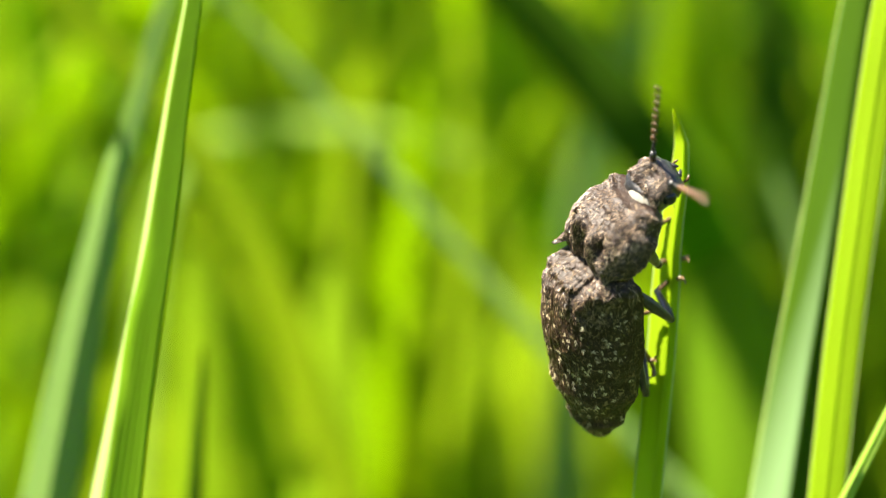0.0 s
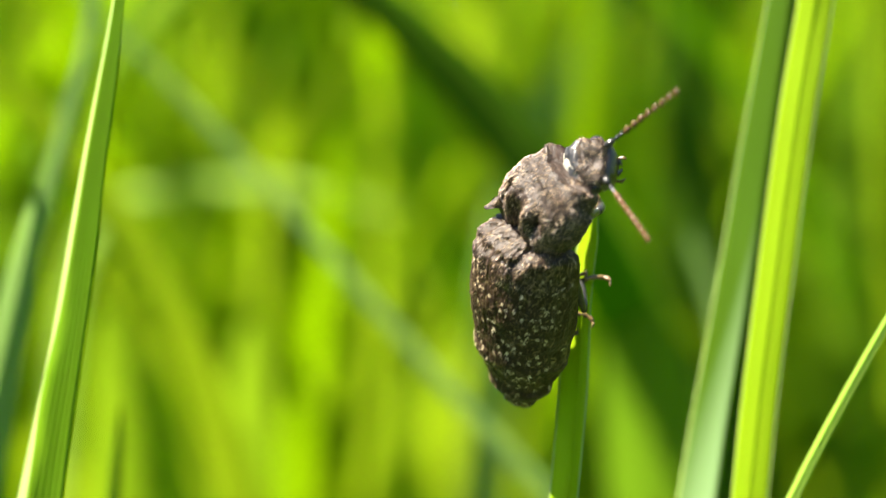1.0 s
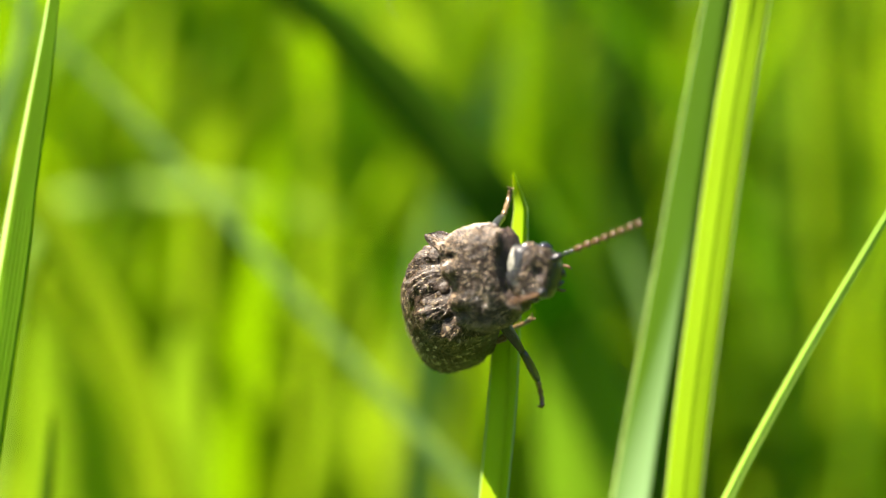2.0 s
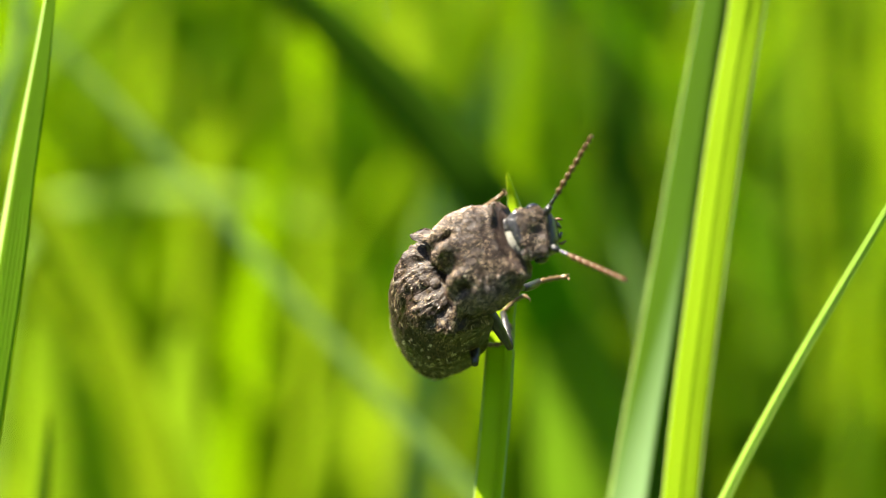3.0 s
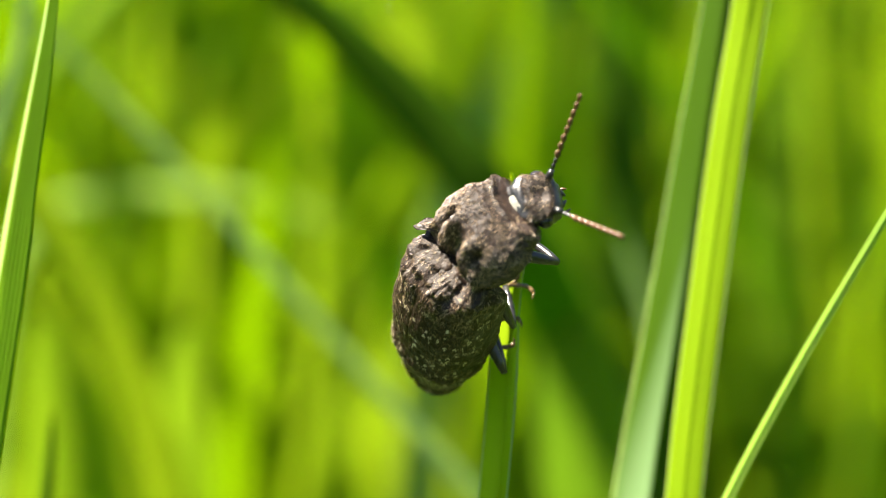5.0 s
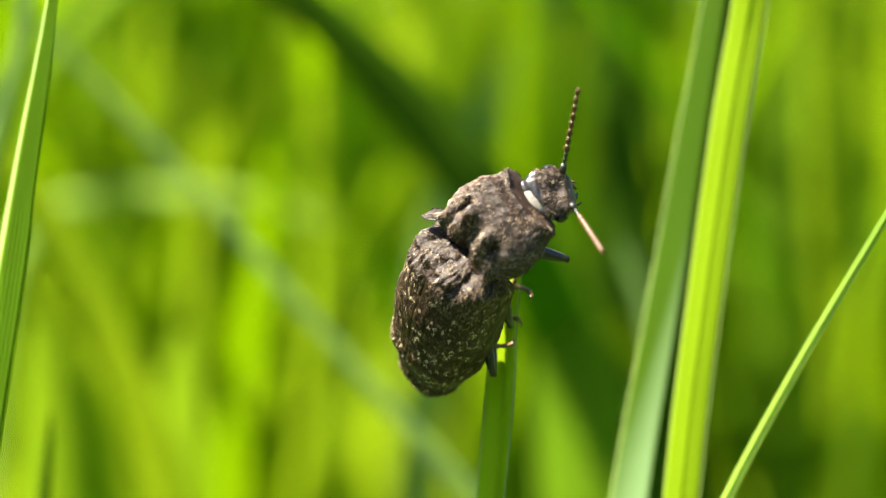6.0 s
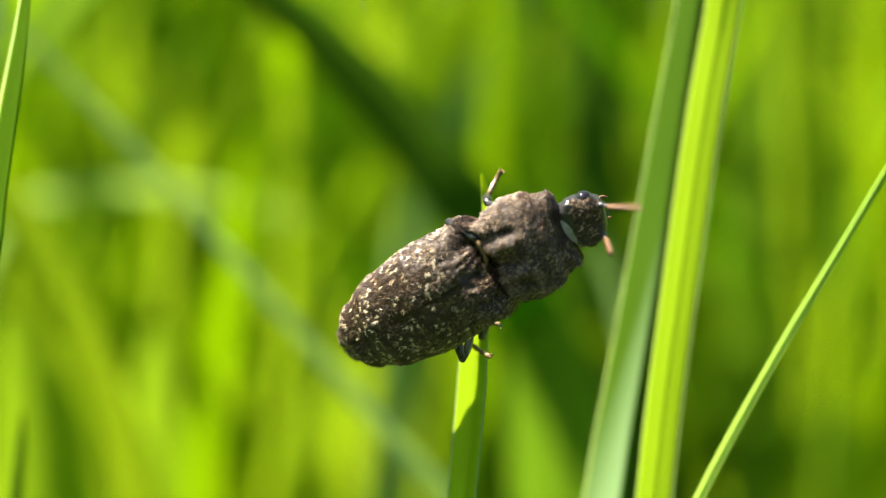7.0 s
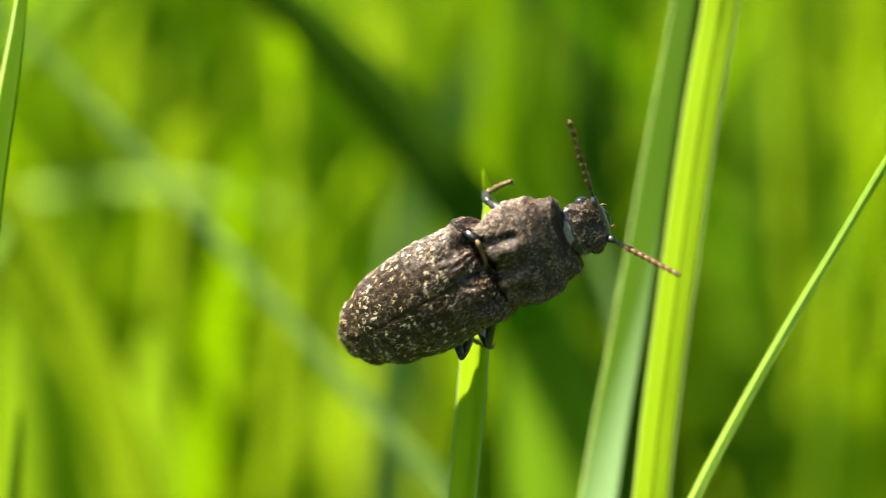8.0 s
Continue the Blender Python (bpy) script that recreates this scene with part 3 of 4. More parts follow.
NECK = [
    (0, -29.4, -0.9, -10.1, -31.7, 5.2, -24.1),
    (0.1, -32.8, -3.6, -8.6, -25.4, 3.3, -16.1),
    (0.2, -34.9, -5.2, -7.6, -21.4, 2.4, -10.6),
    (0.3, -33.4, -4.5, -8.7, -18.8, 4.1, -10.2),
    (0.4, -30.7, -3.2, -10.5, -15.4, 6.5, -10.9),
    (0.5, -29.3, -2.5, -11.5, -13.7, 7.7, -11.4),
    (0.6, -29.4, -2.4, -10.8, -23.7, 3.3, -13.7),
    (0.7, -29.5, -2.4, -10.1, -35.9, -4.2, -18.1),
    (0.8, -27.6, -3.2, -11.7, -37.7, -11.3, -28.1),
    (0.9, -24.1, -4.6, -15.1, -34.9, -18.5, -42.8),
    (1, -22.1, -5.6, -17.3, -30.9, -23.2, -54.0),
    (1.1, -22.3, -6.6, -17.9, -27.4, -28.5, -59.2),
    (1.2, -23.1, -7.2, -18.1, -25.2, -33.4, -61.0),
    (1.3, -24.6, -7.4, -17.2, -34.9, -37.0, -51.9),
    (1.4, -26.9, -7.4, -15.3, -55.0, -37.6, -34.2),
    (1.5, -29.8, -7.2, -13.0, -68.0, -35.1, -22.0),
    (1.6, -35.2, -6.2, -8.5, -68.8, -31.6, -16.3),
    (1.7, -39.0, -4.8, -5.4, -65.3, -28.3, -14.2),
    (1.8, -36.6, -4.2, -9.1, -58.5, -28.3, -18.3),
    (1.9, -32.2, -3.5, -15.8, -50.4, -29.0, -25.2),
    (2, -29.9, -2.9, -19.3, -46.6, -29.3, -28.8),
    (2.1, -32.3, -2.9, -16.5, -55.7, -27.9, -23.9),
    (2.2, -35.3, -2.8, -13.1, -65.1, -25.4, -19.1),
    (2.45, -38.0, -3.4, -10.7, -64.9, -21.4, -18.8),
    (2.75, -40.8, -4.0, -8.2, -60.4, -16.6, -20.0),
    (3.05, -42.6, -4.7, -6.5, -55.4, -12.2, -20.4),
    (3.3, -43.1, -5.4, -5.8, -53.8, -9.7, -18.9),
    (3.5, -43.0, -6.1, -6.2, -60.7, -7.2, -11.8),
    (3.7, -42.2, -6.7, -6.7, -62.3, -10.1, -12.7),
    (3.9, -40.8, -7.2, -7.1, -62.1, -14.1, -15.2),
    (4, -40.1, -7.3, -7.2, -61.3, -15.9, -16.3),
    (4.1, -39.4, -7.4, -6.9, -59.7, -17.7, -17.2),
    (4.2, -38.5, -7.4, -6.3, -57.0, -19.4, -18.0),
    (4.3, -37.7, -7.4, -5.5, -54.0, -20.9, -18.9),
    (4.5, -36.9, -7.3, -4.6, -50.0, -22.2, -19.9),
    (4.7, -37.0, -7.1, -4.9, -49.2, -21.7, -20.4),
    (5, -37.7, -6.3, -5.9, -48.6, -19.9, -21.9),
    (5.3, -38.7, -5.1, -7.4, -48.8, -17.4, -23.9),
    (5.55, -39.5, -4.0, -8.8, -49.3, -15.1, -25.6),
    (5.8, -40.1, -2.9, -10.3, -50.0, -13.0, -27.0),
    (6, -40.4, -2.0, -11.2, -50.5, -11.6, -27.6),
    (6.1, -40.2, -1.5, -11.7, -51.3, -10.4, -23.3),
    (6.2, -39.7, -1.1, -12.1, -51.6, -9.3, -19.2),
    (6.3, -37.6, -0.3, -11.5, -48.9, -6.9, -20.2),
    (6.4, -33.6, 0.7, -10.3, -43.7, -2.7, -21.7),
    (6.5, -29.2, 1.7, -9.6, -37.8, 0.7, -22.6),
    (6.6, -23.8, 6.9, -11.3, -31.1, 2.9, -31.0),
    (6.7, -20.7, 11.7, -12.7, -27.3, 5.1, -39.4),
    (6.8, -20.4, 9.3, -11.8, -24.1, 5.8, -36.8),
    (6.9, -20.0, 5.0, -10.3, -20.5, 6.6, -31.1),
    (7, -19.9, 2.6, -9.5, -18.9, 7.4, -26.3),
    (7.1, -20.0, 2.9, -9.7, -19.2, 7.1, -22.8),
    (7.2, -20.2, 3.6, -10.2, -20.1, 5.2, -18.7),
    (7.4, -20.5, 5.1, -11.3, -22.6, 0.4, -11.9),
    (7.5, -20.6, 5.5, -11.6, -23.2, -0.5, -10.7),
    (7.6, -20.7, 5.6, -11.6, -23.2, -0.4, -10.8),
    (7.8, -20.9, 5.7, -11.6, -23.2, -0.3, -11.1),
    (8, -21.1, 5.7, -11.7, -23.1, -0.3, -11.5),
]


def grid_part(name, nu, nv, fn, material, parent, label="", closed_u=False, cap=False):
    """A surface from fn(u, v) in mm."""
    bm = bmesh.new()
    rows = []
    for i in range(nv + 1):
        rows.append([bm.verts.new(Vector(fn(j / nu, i / nv)) * MM) for j in range(nu if closed_u else nu + 1)])
    cols = nu if closed_u else nu
    for i in range(nv):
        for j in range(cols):
            k = (j + 1) % len(rows[i])
            bm.faces.new((rows[i][j], rows[i][k], rows[i + 1][k], rows[i + 1][j]))
    if cap:
        bm.faces.new(rows[0])
        bm.faces.new(rows[-1])
    return part(name, bm, material, parent, label)


def curve_of(table, v):
    """Linear-cosine reading of a small table of (v, value)."""
    for (a, p), (b, q) in zip(table, table[1:]):
        if v <= b:
            t = (v - a) / (b - a) if b > a else 0
            t = t * t * (3 - 2 * t)
            return p + (q - p) * t
    return table[-1][1]


def rough_mm(p, size, amount):
    return amount * noise.fractal(Vector(p) / size, 0.9, 2.1, 4)


beetle = tagged(new("beetle"), "brown mottled click beetle climbing a grass blade", "beetle")

E_W = [(0, 1.5), (0.03, 2.2), (0.08, 2.48), (0.42, 2.62), (0.66, 2.38), (0.85, 1.74), (0.96, 0.95), (1, 0.35)]
E_H = [(0, 0.3), (0.03, 1.3), (0.07, 1.95), (0.14, 2.35), (0.35, 2.45), (0.65, 2.05), (0.88, 1.2), (0.97, 0.6), (1, 0.15)]


def elytron(side):
    def fn(u, v):
        y = 0.15 - 9.7 * v
        w, h = curve_of(E_W, v), curve_of(E_H, v)
        a = u * radians(106)
        x = w * math.sin(a) ** 0.85 if a < math.pi / 2 else w * math.sin(a)
        z = h * (abs(math.cos(a)) ** 0.75) * (1 if a < math.pi / 2 else -1.3)
        groove = 0.015 * math.cos(u * 9 * math.tau) * min(1, v * 8) * (1 - v)
        p = Vector((x, y, z))
        q = p + Vector((side * 9, 0, 0))
        d = rough_mm(q, 0.34, 0.022) + rough_mm(q, 1.3, 0.07) + groove
        fold = max(0, 1 - v / 0.2)
        spoke = math.atan2(x - 0.9, v * 8 + 0.25)
        d += fold * (0.085 * math.sin(spoke * 15 + 2 * noise.noise(q)) + 0.26 * math.exp(-((x - 0.75) / 0.42) ** 2)
                     + 0.22 * math.exp(-((x - 2.0) / 0.36) ** 2))
        d -= 0.3 * math.exp(-((x - 1.4) / 0.22) ** 2) * fold
        d += fold * (0.18 * noise.noise(q / 0.5) + rough_mm(q, 0.22, 0.05))
        nrm = Vector((x / w ** 2, 0, z / max(h, 0.3) ** 2))
        nrm = nrm.normalized() if nrm.length > 0 else Vector((0, 0, 1))
        p += nrm * d * min(1.0, (1 - v) * 8 + 0.2)
        return (side * max(p.x, 0.012 + 0.05 * max(0, 1 - v * 14)), p.y, p.z + 0.42 - 0.35 * v - 0.03 * math.exp(-(x / 0.07) ** 2))
    shell = grid_part("elytron", 60, 120, fn, BROWN, beetle, "brown wing case speckled with pale scales")
    return shell, fn


shells = [elytron(-1), elytron(1)]


def trunk(u, v):
    y = 0.1 - 9.2 * v
    w = curve_of(E_W, v) * 0.86
    a = u * math.tau
    h = curve_of([(0, 1.35), (0.4, 1.75), (0.75, 1.3), (1, 0.1)], v)
    z = math.cos(a)
    ring = 0.05 * math.sin(v * 40) * (z < 0)
    return (w * math.sin(a), y, (z * 0.3 if z > 0 else z * (h + ring)) + 0.25 - 0.3 * v)


grid_part("abdomen", 36, 40, trunk, FLANK, beetle, "olive brown underside", closed_u=True, cap=True)


def scutellum(u, v):
    a = u * math.tau
    r = 0.46 * math.sin(v * 1.75) / math.sin(1.75)
    p = Vector((r * math.sin(a), -0.35 + r * math.cos(a) * 1.05, 1.15 + 0.5 * math.cos(v * 1.75)))
    return p + Vector((0, 0, rough_mm(p, 0.3, 0.06)))


grid_part("scutellum", 16, 6, scutellum, BROWN, beetle, closed_u=True)

P_W = [(0, 1.62), (0.06, 1.92), (0.28, 2.38), (0.52, 2.5), (0.74, 2.32), (0.87, 2.16), (1, 2.52)]
P_H = [(0, 0.5), (0.05, 0.9), (0.2, 1.4), (0.5, 1.68), (0.8, 1.4), (1, 0.45)]


def prothorax(u, v):
    """Front to back, round the body."""
    y = 3.30 - 3.75 * v
    w, h = curve_of(P_W, v), curve_of(P_H, v)
    a = u * math.tau - math.pi
    c, s = math.cos(a), math.sin(a)
    x = w * (abs(s) ** 0.8) * (1 if s > 0 else -1)
    z = h * (abs(c) ** 0.8) if c > 0 else -1.3 * abs(c) ** 0.7 * (0.75 + 0.25 * math.sin(v * math.pi))
    if c > 0:
        z -= 0.5 * math.exp(-((x - 0.05) / 0.5) ** 2) * math.exp(-((v - 0.86) / 0.16) ** 2)
        z += 0.30 * math.exp(-((abs(x) - 0.72) / 0.30) ** 2) * math.exp(-((v - 0.64) / 0.17) ** 2)
        z -= 0.42 * math.exp(-((abs(x) - 1.28) / 0.20) ** 2) * math.exp(-((v - 0.60) / 0.10) ** 2)
        z -= 0.2 * math.exp(-((abs(x) - 1.35) / 0.3) ** 2) * math.exp(-((v - 0.84) / 0.12) ** 2)
    horn = max(0, (v - 0.72) / 0.28) ** 2 * max(0, (abs(x) - 1.4) / 1.0)
    y -= 0.52 * horn
    y += 0.16 * max(0, (v - 0.86) / 0.14) * math.cos(x * 4.2)
    x *= 1 + 0.05 * math.exp(-((v - 1.0) / 0.10) ** 2) - 0.05 * math.exp(-((v - 0.84) / 0.07) ** 2)
    if c < 0:
        y += 0.5 * max(0, v - 0.8) / 0.2
    front = max(0, 1 - v / 0.14) * max(0, (abs(x) - 0.8) / 0.75)
    y += 0.42 * front
    base = 0.45 + 0.42 * max(0, (v - 0.45) / 0.55) ** 1.5 * (abs(x) / 2.4)
    p = Vector((x, y, z + base))
    d = rough_mm(p, 0.22, 0.03) + rough_mm(p, 1.2, 0.07)
    n = Vector((x / 5, 0, z)).normalized()
    return p + n * d


pronotum = grid_part("pronotum", 200, 110, prothorax, RUST, beetle, "rusty brown rough hump behind the head", closed_u=True, cap=True)


def head_fn(u, v):
    """From the neck (v = 0) to the mouth; pivot at the neck."""
    a = u * math.tau - math.pi
    c, s = math.cos(a), math.sin(a)
    y = -0.62 + 2.27 * v
    w = curve_of([(0, 0.95), (0.3, 1.22), (0.7, 1.2), (0.9, 0.98), (1, 0.5)], v)
    up = curve_of([(0, 0.36), (0.25, 0.54), (0.85, 0.56), (0.95, 0.4), (1, 0.1)], v)
    dn = curve_of([(0, 0.8), (0.5, 1.05), (0.85, 0.95), (1, 0.45)], v)
    x = w * abs(s) ** 0.75 * (1 if s > 0 else -1)
    z = up * abs(c) ** 0.6 if c > 0 else -dn * abs(c) ** 0.7
    if c > 0:
        z -= 0.2 * math.exp(-(x / 0.5) ** 2) * math.exp(-((v - 0.7) / 0.2) ** 2)
    p = Vector((x, y, z - 0.02 - 0.35 * v * v))
    return p + Vector((x, 0, z)).normalized() * (rough_mm(p, 0.26, 0.06) + rough_mm(p, 0.8, 0.07))


head = grid_part("head", 56, 36, head_fn, BLACK, beetle, "black head with a rough brown crown", closed_u=True, cap=True)


def crown(u, v):
    """The scaly plate on top of the head."""
    p = head_fn(0.5 + (u - 0.5) * 0.46, 0.30 + 0.66 * v)
    edge = min(1.0, 6 * min(u, 1 - u, v, 1 - v))
    return p + Vector((0, 0, 0.09 * edge - 0.03 + 0.03 * noise.noise(Vector((u * 7, v * 7, 3)))))


grid_part("crown", 30, 26, crown, RUST, head, "rough brown scaly crown")


def scale_hairs(fn, count, seed, parent, lo, hi, way, material, tuft=0, wide=(0.011, 0.02), spread=(0.011, 0.0055)):
    """Short lying scale hairs strewn over the surface fn(u, v): one mesh of many slivers."""
    rng = random.Random(seed)
    verts, faces = [], []
    spot = (0, 0)
    for made in range(count):
        if tuft and made % tuft:
            u, v = spot[0] + rng.gauss(0, spread[0]), spot[1] + rng.gauss(0, spread[1])
        else:
            u, v = spot = rng.uniform(*lo), rng.uniform(*hi)
        u, v = min(max(u, lo[0]), lo[1]), min(max(v, hi[0]), hi[1])
        e = 0.006
        p = Vector(fn(u, v))
        du, dv = Vector(fn(u + e, v)) - p, Vector(fn(u, v + e)) - p
        n = du.cross(dv)
        if n.length < 1e-9:
            continue
        n.normalize()
        if n.dot(p - Vector((0, p.y, -0.6))) < 0:
            n = -n
        t = (dv * way).normalized() + du.normalized() * rng.gauss(0, 0.45)
        t = (t.normalized() + n * rng.uniform(0.03, 0.26)).normalized()
        b = t.cross(n).normalized() * rng.uniform(*wide)
        ln = rng.uniform(0.12, 0.25)
        o = len(verts)
        p = p - n * 0.01
        verts += [(p - b) * MM, (p + b) * MM, (p + b * 0.8 + t * ln * 0.7) * MM, (p + t * ln + n * 0.015) * MM, (p - b * 0.8 + t * ln * 0.7) * MM]
        faces.append((o, o + 1, o + 2, o + 3, o + 4))
    ob = mesh_object("scale_hairs", verts, faces, material, smooth=False, parent=parent)
    return tagged(ob, "short golden and pale lying scale hairs", kind="stuff")


def ball(name, centre, radii, material, parent, label="", n=14, rot=None):
    bm = bmesh.new()
    bmesh.ops.create_uvsphere(bm, u_segments=n, v_segments=n // 2 + 2, radius=1.0)
    m = Matrix.Translation(Vector(centre) * MM) @ (rot or Matrix()) @ Matrix.Diagonal((*[r * MM for r in radii], 1))
    bmesh.ops.transform(bm, matrix=m, verts=bm.verts)
    return part(name, bm, material, parent, label)


def tube_bm(bm, points, radii, sides=10, flat=1.0):
    """A tapered limb through points (mm)."""
    rows = []
    for i, p in enumerate(points):
        p = Vector(p)
        t = (Vector(points[min(i + 1, len(points) - 1)]) - Vector(points[max(i - 1, 0)])).normalized()
        a = t.orthogonal().normalized() if abs(t.x) > 0.9 else t.cross(Vector((1, 0, 0))).normalized()
        b = t.cross(a)
        rows.append([bm.verts.new((p + a * (math.cos(q / sides * math.tau) * radii[i]) + b * (math.sin(q / sides * math.tau) * radii[i] * flat)) * MM) for q in range(sides)])
    for r, s in zip(rows, rows[1:]):
        for q in range(sides):
            bm.faces.new((r[q], r[(q + 1) % sides], s[(q + 1) % sides], s[q]))
    bm.faces.new(rows[0])
    bm.faces.new(rows[-1])


for sd in (-1, 1):
    ball("eye", (sd * 1.15, 0.75, -0.22), (0.28, 0.36, 0.36), EYE, head, "small glossy black eye")
    bm = bmesh.new()
    tube_bm(bm, [(sd * 0.35, 1.3, -0.75), (sd * 0.28, 1.62, -0.85), (sd * 0.10, 1.78, -0.92)], [0.2, 0.14, 0.04])
    part("mandible", bm, BLACK, head)
    bm = bmesh.new()
    tube_bm(bm, [(sd * 0.4, 1.1, -0.95), (sd * 0.55, 1.4, -1.15), (sd * 0.58, 1.65, -1.2), (sd * 0.5, 1.85, -1.15)], [0.06, 0.06, 0.07, 0.04])
    part("palp", bm, AMBER, head, "short amber mouth feeler")

ball("waist", (0, -0.3, 0.5), (1.35, 0.6, 0.62), FURROW, beetle, "dark joint between hump and wing cases", 20)
bm = bmesh.new()
tube_bm(bm, [(0, 2.9, 0.1), (0, 3.4, 0.2), (0, 3.75, 0.22), (0, 4.0, 0.16), (0, 4.2, 0.1)], [0.58, 0.66, 0.64, 0.48, 0.3], 48, 1.8)
collar = part("neck_skin", bm, MEMBRANE, beetle, "pale neck skin between head and hump")


def antenna(side):
    """Eleven saw-toothed joints along +y."""
    bm = bmesh.new()
    tube_bm(bm, [(0, -0.1, 0), (0, 0.25, 0.02), (0, 0.5, 0)], [0.12, 0.17, 0.13])
    a = part("antenna", bm, BLACK, beetle, "saw-toothed amber brown feeler with a black root")
    at = 0.52
    for i in range(10):
        ln = 0.28 if i < 2 else 0.43
        bm = bmesh.new()
        r = 0.11 if i < 2 else 0.18 - 0.005 * i
        tooth = 0.05 if i < 2 else 0.17
        tube_bm(bm, [(0, 0, 0), (0.02, ln * 0.25, 0), (tooth * 0.55, ln * 0.66, 0), (tooth, ln * 0.95, 0), (tooth * 0.55, ln * 1.0, 0), (0.0, ln * 1.02, 0)],
                [0.06, r * 0.55, r * 0.95, r * 0.72, r * 0.5, 0.05], 10, 0.7)
        s = part("segment", bm, BLACK if i < 2 else AMBER, a)
        s.location = (0, at * MM, 0)
        s.rotation_euler = (0, radians(90 if side > 0 else -90), 0)
        at += ln * 0.96
    return a


for i, (shell, fn) in enumerate(shells):
    scale_hairs(fn, 1500, 20 + i, shell, (0.02, 0.95), (0.01, 0.22), 1, HAIR)
    scale_hairs(fn, 4500, 24 + i, shell, (0.02, 0.95), (0.02, 0.985), 1, DARK_HAIR)
    scale_hairs(fn, 1080, 28 + i, shell, (0.03, 0.93), (0.14, 0.975), 1, PALE_HAIR, 9, (0.016, 0.028), (0.009, 0.0045))
scale_hairs(prothorax, 11000, 31, pronotum, (0.2, 0.8), (0.02, 0.97), 1, HAIR)
scale_hairs(crown, 1300, 32, head, (0.03, 0.97), (0.03, 0.97), -1, HAIR)

antenna_left = antenna(-1)
antenna_right = antenna(1)


def limb(name, length, radii, material, label="", bow=0.0):
    n = len(radii)
    bm = bmesh.new()
    tube_bm(bm, [(0, length * i / (n - 1), bow * math.sin(math.pi * i / (n - 1))) for i in range(n)], radii)
    return part(name, bm, material, beetle, label)


def tarsus():
    bm = bmesh.new()
    tube_bm(bm, [(0, 0, 0), (0, 0.3, -0.06), (0, 0.36, -0.08), (0, 0.68, -0.12), (0, 0.74, -0.12), (0, 1.02, -0.08), (0, 1.08, -0.06), (0, 1.3, 0.08), (0, 1.4, 0.26)],
            [0.1, 0.15, 0.1, 0.15, 0.09, 0.14, 0.09, 0.13, 0.1], 8)
    for sd in (-1, 1):
        tube_bm(bm, [(0, 1.38, 0.22), (sd * 0.12, 1.42, 0.4), (sd * 0.16, 1.34, 0.55)], [0.06, 0.05, 0.012], 6)
    return part("tarsus", bm, HORN, beetle, "amber clawed foot")


# coxa on the body (mm), femur, tibia
LEGS = {
    "rf": ((1.0, 1.7, -0.7), 2.4, 2.1), "lf": ((-1.0, 1.7, -0.7), 2.4, 2.1),
    "rm": ((1.2, -1.3, -0.9), 2.8, 2.5), "lm": ((-1.2, -1.3, -0.9), 2.2, 1.9),
    "rh": ((1.1, -4.2, -1.0), 2.7, 2.6), "lh": ((-1.1, -4.2, -1.0), 2.4, 2.4),
}
LEG_PIECES = {}
for key, (coxa, fl, tl) in LEGS.items():
    LEG_PIECES[key] = (
        limb("femur", fl, [0.15, 0.25, 0.3, 0.28, 0.22, 0.15], BLACK, "stout black upper leg"),
        limb("tibia", tl, [0.17, 0.21, 0.22, 0.2, 0.15], BLACK, "slim black lower leg", 0.06),
        tarsus(),
    )


def aim(origin, way, up):
    """A pose whose y axis runs along way."""
    y = way.normalized()
    x = y.cross(up)
    x = x.normalized() if x.length > 1e-6 else y.orthogonal().normalized()
    z = x.cross(y)
    m = Matrix((x, y, z)).transposed().to_4x4()
    m.translation = origin
    return m


